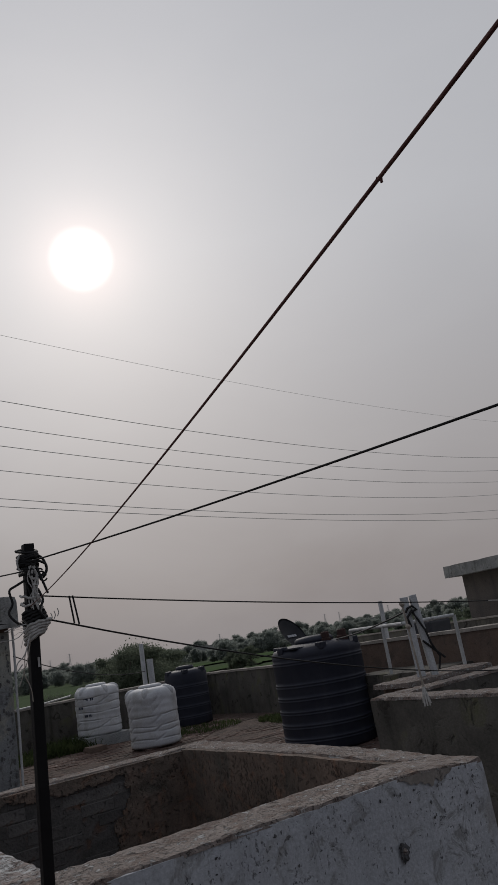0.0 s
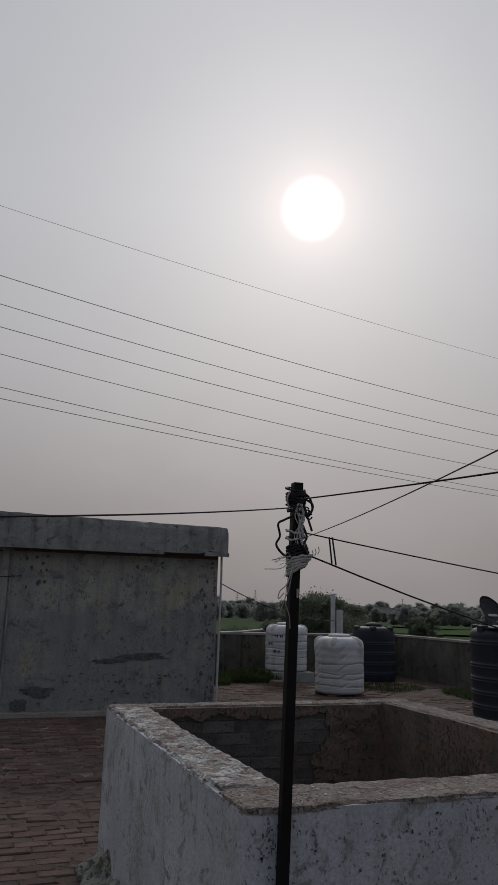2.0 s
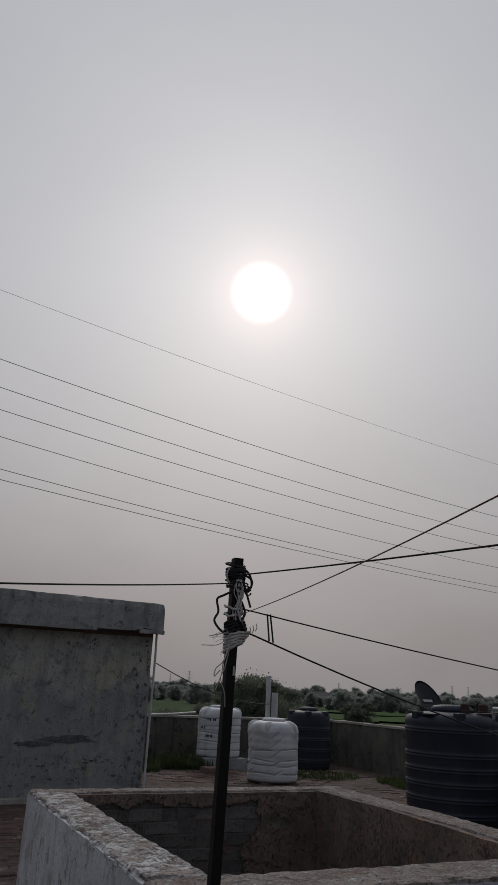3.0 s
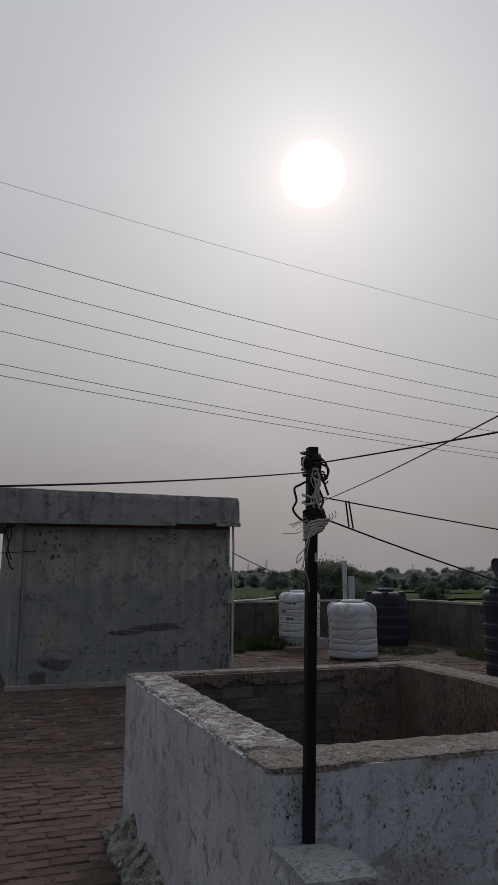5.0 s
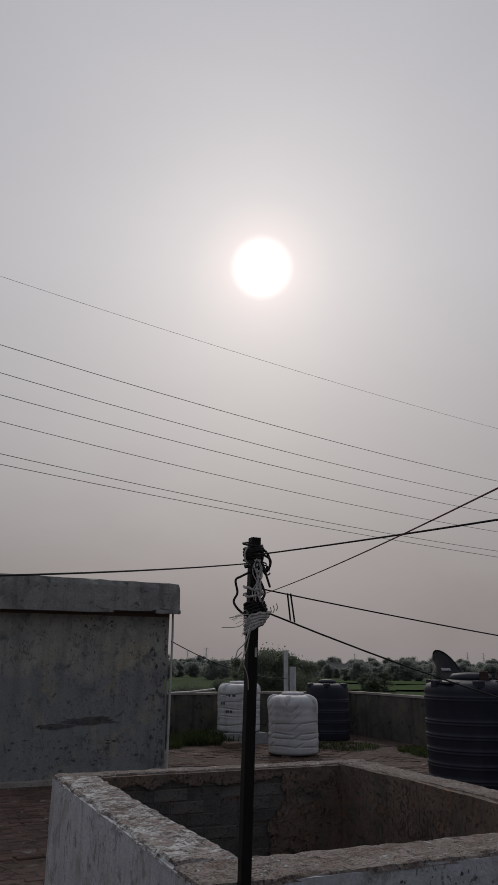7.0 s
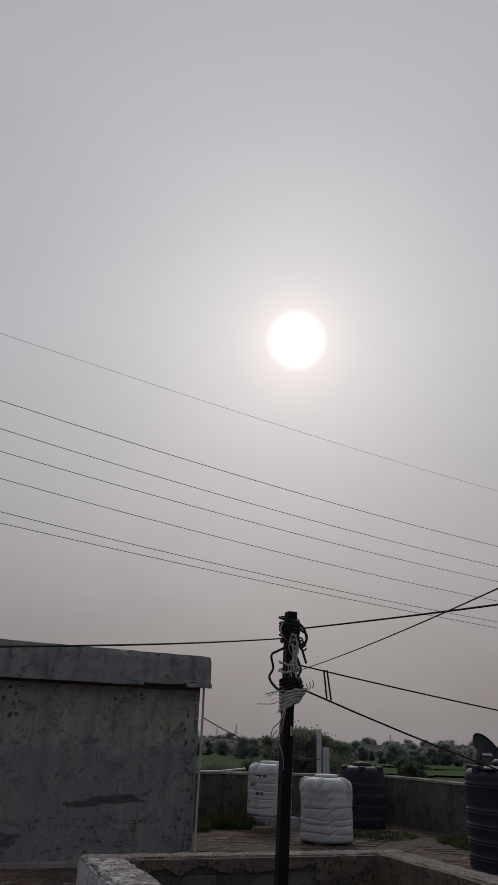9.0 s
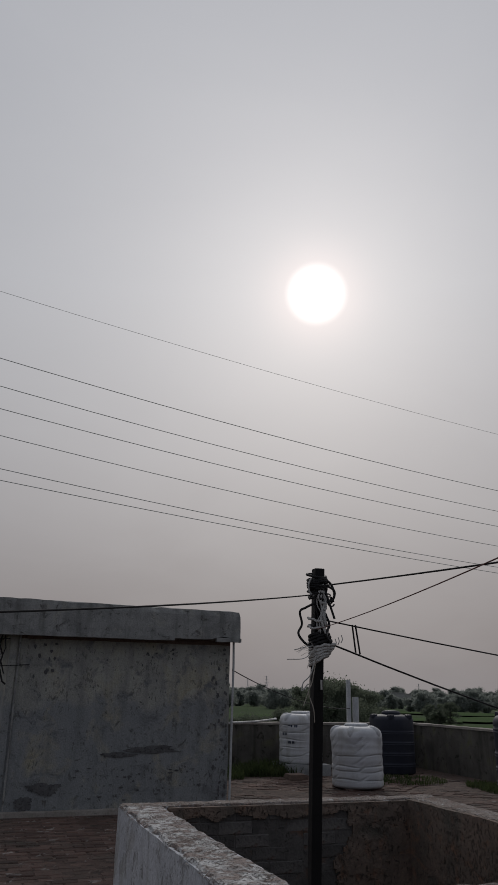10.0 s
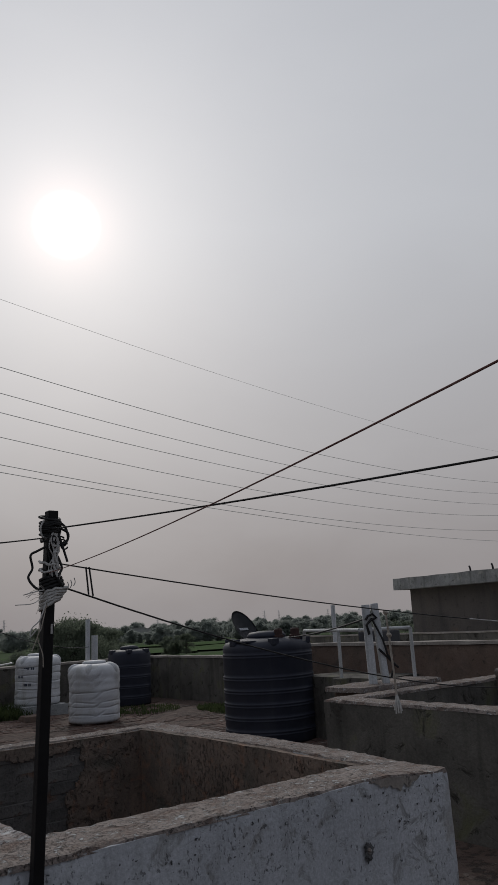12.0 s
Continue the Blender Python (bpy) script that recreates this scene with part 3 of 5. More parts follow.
def factory():
    top = thing("factory_building", "long white flat-roofed factory block beyond the roof", "building", at=(1.6, 86, GROUND))
    part("wall", boxed((-46, 0, -0.5), (0, 18, 10.6), 0.05), "white_house", top)
    part("parapet", boxed((-46.2, -0.2, 10.6), (0.2, 18.2, 11.25), 0.05), "white_house", top)
    part("rooftop_room", boxed((-6.2, 4, 11.25), (-2.6, 9, 11.95), 0.05), "white_house", top, "small rooftop room with a dark opening")
    part("opening", boxed((-5.8, 3.9, 11.4), (-3.0, 4.1, 11.8)), "dark_glass", top)
    for k in range(9):
        part("window", boxed((-43 + k * 4.9, -0.08, 9.0), (-42.2 + k * 4.9, 0.1, 9.25)), "dark_glass", top)
    for k in range(14):
        part("vent", tube(bmesh.new(), [(-41 + k * 2.9, 0.6, 11.2), (-41 + k * 2.9, 0.6, 11.6 + 0.25 * (k % 3))], 0.14 + 0.05 * (k % 2), 8), "dark_glass", top)
    for k in range(5):
        part("roof_box", boxed((-40 + k * 7.4, 3, 11.25), (-38.4 + k * 7.4, 5, 11.7), 0.05), "far_house", top)


factory()


def pylon(heading, far, height):
    p = polar(heading, far)
    top = thing("pylon", "grey lattice power pylon on the hazy horizon", "pylon", "far pylons", at=p)
    bm = bmesh.new()
    for sx in (-1, 1):
        for sy in (-1, 1):
            tube(bm, [(sx * 3, sy * 3, -0.5), (sx * 0.7, sy * 0.7, height * 0.75), (sx * 0.3, sy * 0.3, height)], 0.16, 4)
    for k in range(6):
        z, w = height * k / 8, 3 - 2.3 * k / 6
        z2, w2 = height * (k + 1) / 8, 3 - 2.3 * (k + 1) / 6
        for sy in (-1, 1):
            tube(bm, [(-w, sy * w, z), (w2, sy * w2, z2)], 0.1, 4)
            tube(bm, [(w, sy * w, z), (-w2, sy * w2, z2)], 0.1, 4)
    part("mast", bm, "steel", top)
    for f in (0.72, 0.84, 0.96):
        part("cross_arm", tube(bmesh.new(), [(-5.2 * (1.3 - f * 0.5), 0, height * f), (0, 0, height * f + 0.7), (5.2 * (1.3 - f * 0.5), 0, height * f)], 0.14, 4), "steel", top)


for row in ((70.0, 1100, 32), (71.4, 1400, 32), (58.9, 1500, 30), (50.8, 1400, 32), (49.7, 1600, 34), (46.0, 1500, 30)):
    pylon(*row)


# overhead lines: start and end of a long span in one vertical plane, with their own sag
LINE_A, LINE_U = Vector((-10.63, 97.16, 0)), Vector((86.82, 17.39, 0)).normalized()
for a, b, c, r in ((0.00024, -0.0520, 56.3, 0.022), (0.00035, -0.0860, 46.2, 0.042), (0.00037, -0.0905, 42.1, 0.040), (0.00034, -0.0858, 38.8, 0.040), (0.00035, -0.0890, 35.0, 0.038), (0.00030, -0.0791, 30.3, 0.040), (0.00020, -0.0635, 28.6, 0.040)):
    bm = bmesh.new()
    tube(bm, [LINE_A + LINE_U * s + Vector((0, 0, a * s * s + b * s + c)) for s in range(-120, 401, 10)], r * 1.25, 6)
    tagged(part("power_line", bm, "line"), "thin grey overhead power line across the sky", "power line", "overhead lines")


# ---- the roof ----
H, T = 0.93, 0.23
SX, SY = 2.17, 2.79          # outer size of the open shaft
TF, TL, TR, TB = 0.29, 0.295, 0.23, 0.15
X0 = 0.035                   # its left face
EDGE_X, EDGE_Y = 9.0, 14.2   # inner faces of the roof's outer walls


def roof():
    tagged(part("building", boxed((-9, -9, GROUND - 0.5), (EDGE_X + 0.25, EDGE_Y + 0.25, -3.3)), "building"), "lower storeys of the building under the roof", "building", kind="structure")
    for k, (lo, hi) in enumerate((((-9, -9, -3.3), (0, EDGE_Y + 0.25, -0.0135)), ((SX, -9, -3.3), (EDGE_X + 0.25, EDGE_Y + 0.25, -0.0135)), ((0, -9, -3.3), (SX, 0, -0.0135)), ((0, SY, -3.3), (SX, EDGE_Y + 0.25, -0.0135)))):
        tagged(part("floor", boxed(lo, hi), "dirt"), "dusty brown roof terrace floor", "floor", kind="structure")


roof()


def wall(name, label, lo, hi, material, step=0.14, amp=0.008, chip=0.012, seed=1.0, coping=None):
    ob = tagged(part(name, rough_box(lo, hi, step, amp, 2.5, chip, seed), material), label, "wall", kind="structure")
    if coping:
        c, over = coping, 0.015
        part("coping", rough_box((lo[0] - over, lo[1] - over, hi[2] - 0.004), (hi[0] + over, hi[1] + over, hi[2] + 0.045), step, amp, 3.0, chip, seed + 4), c, ob)
    return ob


wall("wall_north", "dark mouldy roof parapet wall behind the tanks", (-9, EDGE_Y, -0.04), (EDGE_X + 0.25, EDGE_Y + 0.25, 0.93), "dark_concrete", 0.25, seed=2, coping="ledge")
wall("wall_east", "dark mouldy roof parapet wall with a pale top", (EDGE_X, 6.9, -0.04), (EDGE_X + 0.25, EDGE_Y, 0.93), "dark_concrete", 0.25, seed=3, coping="ledge")
wall("wall_west", "plain roof parapet wall", (-9.25, -9, -0.04), (-9, EDGE_Y, 0.93), "dark_concrete", 0.4, seed=5)
wall("wall_south", "plain roof parapet wall", (-9, -9.25, -0.04), (EDGE_X + 0.25, -9, 0.93), "dark_concrete", 0.4, seed=6)


def rim(x, y):
    """Height of the worn parapet top: highest at the near corner, broken down at one end."""
    return H + 0.036 * max(0.0, 1 - max(0.0, y) / 2.4) * (1 - min(1.0, max(0.0, (x - 1.75) / 0.32)))


def warp(bm):
    """The shaft is not quite square: its far walls spread a little."""
    for v in bm.verts:
        x, y = v.co.x, v.co.y
        v.co.x += 0.13 * min(1.0, max(0.0, y / 1.2)) * min(1.0, max(0.0, (x - 0.3) / 1.6))
    return bm


def shaft():
    """The open light shaft with its whitewashed parapet: four walls that go down into the house."""
    kinds = (((X0, 0), (SX, TF), "coping", 0.010, 0.003), ((X0, TF), (TL, SY - TB), "coping_white", 0.020, 0.007), ((X0, SY - TB), (SX, SY), "coping", 0.010, 0.004), ((SX - TR, TF), (SX, SY - TB), "coping", 0.012, 0.004))
    for lo, hi, cap, worn, amp in kinds:
        top = thing("shaft_wall", "low whitewashed parapet wall round an open shaft, stained and chipped", "wall", "shaft walls", "structure")
        bm = rough_box((*lo, -0.04), (*hi, H - 0.012), 0.05, 0.005, 3.0, 0.006, 2.0)
        bm2 = rough_box((lo[0] + 0.002, lo[1] + 0.002, H - 0.022), (hi[0] - 0.002, hi[1] - 0.002, H), 0.022, amp, 7.0, worn, 4.0)
        for v in bm.verts:
            v.co.z += (rim(v.co.x, v.co.y) - H) * max(0.0, v.co.z) / (H - 0.012)
        for v in bm2.verts:
            v.co.z += rim(v.co.x, v.co.y) - H + ((0.004 + amp * 0.5) * noise.noise(v.co * 16) if v.co.z > H - 0.015 else 0)
        for q in (bm, bm2):
            for v in q.verts:
                dx, dy = X0 + 0.06 - v.co.x, 0.06 - v.co.y
                if dx > 0 and dy > 0 and math.hypot(dx, dy) > 0.06:
                    k = (1 - 0.06 / math.hypot(dx, dy)) * (0.35 + 0.65 * min(1.0, max(0.0, (v.co.z - 0.72) / 0.18)))
                    v.co.x += dx * k
                    v.co.y += dy * k
        part("wall_body", warp(bm), "white_wall", top)
        part("coping", warp(bm2), cap, top, "crumbling worn cement top")
        if lo == (X0, 0):
            rnd = random.Random(17)
            for k in range(230):
                x, z = rnd.uniform(0.11, SX - 0.05), H - 0.01 - abs(rnd.gauss(0, 0.085))
                if k > 120:
                    x, z = rnd.choice((rnd.uniform(0.10, 0.18), rnd.uniform(1.7, 2.12))), rnd.uniform(0.72, 0.92)
                w, h2, q = 0.0018 + 0.007 * rnd.random() ** 3, 0.002 + 0.009 * rnd.random() ** 2, rnd.uniform(0, 50)
                bm = bmesh.new()
                edge = [bm.verts.new((x + w * (0.8 + 0.7 * noise.noise(Vector((math.cos(a) * 2, math.sin(a) * 2, q)))) * math.cos(a), -0.0068, z + h2 * (0.8 + 0.7 * noise.noise(Vector((math.cos(a) * 2 + 5, math.sin(a) * 2, q)))) * math.sin(a))) for a in (2 * math.pi * m / 12 for m in range(12))]
                bm.faces.new(edge)
                part("scuff", bm, "bare_patch", top)
    # inner lining, brown plaster over brick
    d = -3.3
    lining = thing("shaft_lining", "brown stained plaster inside the open shaft", "wall", kind="structure")
    e = 0.025
    part("plaster", warp(rough_box((TL - 0.004, TF, d), (TL + e, SY - TB, H - 0.05), 0.09, 0.008, 3.0, 0, 6.0)), "brown_plaster", lining)
    part("plaster", warp(rough_box((SX - TR - e - 0.012, TF, d), (SX - TR + 0.012, SY - TB, H - 0.004), 0.05, 0.007, 4.0, 0, 7.0)), "brown_plaster", lining)
    part("plaster", warp(rough_box((TL + e, TF - 0.004, d), (SX - TR - e, TF + e, H + 0.01), 0.09, 0.008, 3.0, 0, 8.0)), "brown_plaster", lining)
    part("shaft_floor", boxed((TL, TF, d - 0.1), (SX - TR, SY - TB, d)), "dirt", lining)
    # back lining: plaster broken away over a ragged area that bares the bricks
    bm = bmesh.new()
    x0, x1, y = TL + e, SX - TR - e, SY - TB
    nx, nz, z0, z1 = 170, 150, -0.2, H - 0.014

    def bare(x, z):
        edge = 0.10 * noise.noise(Vector((x * 6, z * 6, 2))) + 0.05 * noise.noise(Vector((x * 17, z * 17, 5))) + 0.022 * noise.noise(Vector((x * 43, z * 43, 1)))
        return x < 1.44 + edge and z < 0.85 + edge * 0.4 and x > 0.40 + edge * 0.6
    grid = [[bm.verts.new((x0 + (x1 - x0) * i / nx, y - 0.03 + 0.006 * noise.noise(Vector((i * 0.14, k * 0.14, 1))), z0 + (z1 - z0) * k / nz)) for k in range(nz + 1)] for i in range(nx + 1)]
    for i in range(nx):
        for k in range(nz):
            c = (grid[i][k].co + grid[i + 1][k + 1].co) / 2
            if not bare(c.x, c.z):
                bm.faces.new((grid[i][k], grid[i + 1][k], grid[i + 1][k + 1], grid[i][k + 1]))
    bmesh.ops.delete(bm, geom=[v for v in bm.verts if not v.link_faces], context="VERTS")
    made = bmesh.ops.extrude_face_region(bm, geom=bm.faces[:])["geom"]
    for v in made:
        if isinstance(v, bmesh.types.BMVert):
            v.co.y = y + 0.004
    part("plaster", warp(bm), "brown_plaster", lining)
    part("plaster", warp(boxed((x0, y - 0.03, d), (x1, y + 0.004, z0))), "brown_plaster", lining)
    part("mortar_bed", warp(boxed((x0, y - 0.0145, -1.25), (1.66, y + 0.003, 0.905))), "exposed_brick", lining)
    return lining


shaft_lining = shaft()


def broken_patch():
    """A knocked-out hollow in the front face with a lump of mortar in it."""
    top = thing("broken_plaster", "small broken hole in the whitewash with a mortar lump", "broken plaster", kind="structure")
    bm = bmesh.new()
    c = bm.verts.new((1.60, -0.0035, 0.695))
    ring = [bm.verts.new((1.60 + 0.026 * (1 + 0.9 * noise.noise(Vector((math.cos(a) * 2, math.sin(a) * 2, 3)))) * math.cos(a), -0.0075, 0.695 + 0.034 * (1 + 0.9 * noise.noise(Vector((math.cos(a) * 2, math.sin(a) * 2, 8)))) * math.sin(a))) for a in (2 * math.pi * k / 20 for k in range(20))]
    for k in range(20):
        bm.faces.new((c, ring[k], ring[(k + 1) % 20]))
    part("hollow", bm, "bare_patch", top)
    bm = bmesh.new()
    bmesh.ops.create_icosphere(bm, subdivisions=3, radius=0.013)
    for v in bm.verts:
        v.co *= 1 + 0.35 * noise.noise(v.co * 70)
        v.co = Vector((1.607 + v.co.x, -0.004 + v.co.y * 0.6, 0.695 + v.co.z))
    part("mortar_lump", bm, "coping", top)


broken_patch()


def cement_smear():
    """Fresh cement that ran over the front edge near the broken corner."""
    bm = bmesh.new()
    n = 40
    top_row = [bm.verts.new((1.66 + 0.30 * k / n, -0.0095, rim(1.66 + 0.30 * k / n, 0) - 0.012)) for k in range(n + 1)]
    low_row = [bm.verts.new((1.66 + 0.30 * k / n, -0.0080, rim(1.66 + 0.30 * k / n, 0) - 0.014 - 0.055 * math.sin(math.pi * k / n) ** 0.7 * (0.8 + 0.5 * noise.noise(Vector((k * 0.25, 2, 7)))))) for k in range(n + 1)]
    for k in range(n):
        bm.faces.new((low_row[k], low_row[k + 1], top_row[k + 1], top_row[k]))
    tagged(part("cement_smear", bm, "ledge"), "brownish cement smeared over the wall's upper edge", "cement smear", kind="structure")


cement_smear()


def pole_block():
    top = thing("cement_block", "grey cement block against the whitewashed wall, footing of the black pole", "block")
    part("block_body", rough_box((0.035, -0.32, -0.04), (0.262, -0.008, 0.725), 0.05, 0.006, 4.0, 0.012, 3.0), "white_wall", top)
    part("block_top", rough_box((0.031, -0.325, 0.722), (0.266, -0.01, 0.742), 0.05, 0.006, 4.0, 0.01, 3.4), "block", top)


pole_block()


def rubble_fillet():
    bm = bmesh.new()
    n, m = 150, 18
    rows = []
    for i in range(n + 1):
        y = 2.62 - 3.0 * i / n
        w = 0.16 + 0.06 * noise.noise(Vector((y * 3, 1, 0)))
        h = 0.11 + 0.07 * noise.noise(Vector((y * 4, 5, 0)))
        row = []
        for k in range(m + 1):
            f = k / m
            q = Vector((X0 - w * f, y, h * (1 - f) ** 1.3 * (0.0 if i in (0, n) else 1.0) - (0.03 if k == m else 0)))
            row.append(bm.verts.new(q + (noise.noise_vector(q * 9) * 0.034 + noise.noise_vector(q * 27) * 0.018 + noise.noise_vector(q * 70) * 0.006) * (1 if 0 < k < m else 0)))
        rows.append(row)
    for r, s in zip(rows, rows[1:]):
        for k in range(m):
            bm.faces.new((r[k], r[k + 1], s[k + 1], s[k]))
    tagged(part("rubble_fillet", bm, "rubble"), "rough mossy cement rubble along the foot of the wall", "rubble", kind="structure")


rubble_fillet()


# ---- the stair room ----
def stair_room():
    hut = thing("stair_room", "grey stained plaster stair room with an overhanging concrete roof slab", "stair room")
    y0, y1, zt = 8.92, 12.2, 2.36
    bm = rough_box((-0.60, y0, -0.04), (2.66, y1, zt), 0.11, 0.007, 2.0, 0, 9.0)
    for v in bm.verts:
        v.co.x -= 0.055 * (v.co.y - y0) * max(0.0, 1 - (v.co.x + 0.60) / 3.26)
    part("wall", bm, "hut_plaster", hut)
    part("jamb", rough_box((-0.61, y0 - 0.015, -0.04), (-0.51, y0 + 0.12, zt), 0.1, 0.005, 3.0, 0, 4.0), "hut_plaster", hut)
    bm = rough_box((-1.02, 8.72, zt), (2.76, 12.5, 2.80), 0.09, 0.010, 2.0, 0.03, 5.0)
    for v in bm.verts:
        if v.co.z < zt + 0.03 and v.co.y < 8.85:
            v.co.z += 0.035 * max(0.0, noise.noise(Vector((v.co.x * 2.2, 4.0, 0)))) * (2.5 if v.co.x > 1.7 else 0.6)
    for v in bm.verts:
        if v.co.z > 2.62 and v.co.x < -0.85:
            v.co.x += 0.5 * (v.co.z - 2.62)
    for v in bm.verts:
        v.co.z += 0.04 * (1 - (v.co.x + 1.0) / 3.8) * max(0.0, (v.co.z - zt) / 0.44)
    part("roof_slab", bm, "hut_concrete", hut, "heavy weathered concrete roof slab with a broken lower edge")
    bm = rough_box((-1.0, 8.70, zt - 0.035), (1.72, 8.80, zt + 0.02), 0.05, 0.006, 4.0, 0, 3.0)
    part("drip_edge", bm, "hut_concrete", hut)
    part("drip_edge", rough_box((2.38, 8.70, zt - 0.03), (2.775, 8.80, zt + 0.03), 0.05, 0.010, 4.0, 0, 5.0), "hut_concrete", hut)
    part("plaster_band", rough_box((-0.48, 8.90, zt - 0.07), (2.65, 8.93, zt), 0.06, 0.006, 4.0, 0, 5.0), "brown_wall", hut, "reddish strip of bare plaster under the slab")
    rnd = random.Random(21)

    def peel(cx, cz, w, h, seed, bumps=40):
        bm = bmesh.new()
        mid = bm.verts.new((cx, y0 - 0.010, cz))
        edge = []
        for k in range(bumps):
            a = 2 * math.pi * k / bumps
            q = 0.75 + 0.45 * noise.noise(Vector((math.cos(a) * 1.6 + seed, math.sin(a) * 1.6, seed))) + 0.30 * noise.noise(Vector((math.cos(a) * 6 + seed, math.sin(a) * 6, 2)))
            edge.append(bm.verts.new((cx + w * q * math.cos(a), y0 - 0.0085, cz + h * q * math.sin(a))))
        for k in range(bumps):
            bm.faces.new((mid, edge[k], edge[(k + 1) % bumps]))
        part("bare_patch", bm, "bare_patch", hut)

    peel(1.52, 0.80, 0.50, 0.06, 1.0)
    peel(1.0, 0.74, 0.35, 0.045, 2.0)
    peel(0.05, 0.32, 0.32, 0.10, 3.0)
    peel(-0.2, 0.14, 0.18, 0.10, 4.0)
    for k in range(70):
        peel(2.62 - 0.30 * rnd.random() ** 2, rnd.uniform(0.1, 2.25), rnd.uniform(0.006, 0.03), rnd.uniform(0.012, 0.05), 120.0 + k, 10)
    for k in range(16):
        peel(rnd.uniform(1.35, 1.85), rnd.uniform(1.98, 2.24), rnd.uniform(0.010, 0.024), rnd.uniform(0.014, 0.03), 10.0 + k, 10)
    for k in range(12):
        peel(rnd.uniform(-0.33, 0.05), rnd.uniform(1.75, 2.26), rnd.uniform(0.014, 0.034), rnd.uniform(0.02, 0.045), 30.0 + k, 10)
    for k in range(30):
        peel(rnd.uniform(0.4, 2.3), rnd.uniform(0.15, 0.62), rnd.uniform(0.012, 0.05), rnd.uniform(0.01, 0.025), 50.0 + k, 12)
    for k in range(18):
        peel(rnd.uniform(-0.2, 2.4), rnd.uniform(0.9, 2.2), rnd.uniform(0.008, 0.02), rnd.uniform(0.01, 0.03), 90.0 + k, 8)
    part("roof_upstand", rough_box((-1.0, 11.4, 2.80), (1.1, 11.6, 2.96), 0.15, 0.008, 2.0, 0.01, 2.0), "hut_concrete", hut)
    part("plinth", rough_box((-0.66, y0 - 0.14, -0.04), (2.72, y0, 0.05), 0.1, 0.008, 3.0, 0.01, 6.0), "ledge", hut)
    part("drain_pipe", tube(bmesh.new(), [(2.71, 8.90, 2.36), (2.71, 8.88, 2.0), (2.70, 8.88, 1.2), (2.69, 8.88, 0.0)], 0.018, 8), "pvc", hut, "thin white pipe down the wall's corner")
    part("pipe", tube(bmesh.new(), [(-0.48, 8.895, 2.34), (-0.475, 8.895, 1.2), (-0.47, 8.895, 0.0)], 0.013, 8), "hut_concrete", hut)
    bm = bmesh.new()
    tube(bm, [(-0.72, 8.86, 2.36), (-0.76, 8.85, 2.2), (-0.70, 8.86, 2.05), (-0.73, 8.86, 1.9), (-0.67, 8.87, 1.7), (-0.62, 8.88, 1.66)], 0.012, 5)
    tube(bm, [(-0.70, 8.86, 2.36), (-0.67, 8.85, 2.15), (-0.72, 8.86, 1.98), (-0.66, 8.86, 1.8)], 0.010, 5)
    part("loose_cable", bm, "cable", hut)
    bm = bmesh.new()
    tube(bm, [(2.68, 8.89, 1.17), (3.3, 9.6, 1.16), (4.6, 12.0, 1.12), (5.4, EDGE_Y, 1.06)], 0.016, 6)
    part("water_pipe", bm, "pvc", hut, "pale water pipe running off to the far wall")


stair_room()


# ---- water tanks ----
def black_tank(name, x, y, r, h, rings, label, turn=0.0):
    top = thing(name, label, "water tank", at=(x, y, 0))
    top.rotation_euler.z = turn
    prof = [(r * 0.97, 0.0), (r, 0.03)]
    body = h * 0.86
    for f in rings:
        for z in (body * f, body * f + 0.036):
            prof += [(r, z - 0.016), (r * 1.003, z - 0.012), (r * 1.011, z - 0.005), (r * 1.011, z + 0.005), (r * 1.003, z + 0.012)]
        prof += [(r * 0.988, body * f + 0.056), (r, body * f + 0.085)]
    prof += [(r, body), (r * 0.985, body + h * 0.02), (r * 0.93, body + h * 0.05), (r * 0.7, body + h * 0.075), (r * 0.42, body + h * 0.09)]
    part("body", lathe(bmesh.new(), prof, 56), "black_tank", top, smooth=True)
    part("lid", lathe(bmesh.new(), [(r * 0.40, body + h * 0.085), (r * 0.44, body + h * 0.09), (r * 0.44, body + h * 0.115), (r * 0.38, body + h * 0.14), (r * 0.2, body + h * 0.15), (r * 0.05, body + h * 0.152)], 32), "black_tank", top, smooth=True)
    for k in range(6):
        a = 2 * math.pi * k / 6
        c, s = math.cos(a) * r * 0.90, math.sin(a) * r * 0.90
        part("lug", boxed((c - 0.06, s - 0.06, body + h * 0.02), (c + 0.06, s + 0.06, body + h * 0.085), 0.015), "black_tank", top)
    return top


big = black_tank("black_water_tank", 6.37, 6.42, 0.66, 1.49, (0.10, 0.24, 0.38, 0.52, 0.66, 0.90), "large black ribbed plastic water tank beside the shaft")
part("lid_flap", rough_box((-0.62, -0.30, 1.365), (-0.18, 0.06, 1.385), 0.06, 0.008, 4, 0, 2), "black_tank", big)
for px, py, s in ((0.0, -0.28, 0.062), (0.20, -0.42, 0.066)):
    part("valve_cap", lathe(bmesh.new(), [(s * 1.3, 1.36), (s * 1.3, 1.44), (s, 1.445), (s, 1.52), (s * 0.7, 1.535)], 12), "red_cap", big, "dull red plastic cap").location = (px, py, 0)
part("overflow_pipe", tube(bmesh.new(), [(0.5, -0.62, 0.05), (0.7, -0.75, 0.045), (1.1, -0.9, 0.04)], 0.02, 8), "pvc", big, "short white outlet pipe")
black_tank("black_water_tank", 7.75, 13.1, 0.48, 1.26, (0.14, 0.34, 0.54, 0.74), "smaller black ribbed plastic water tank by the far wall")


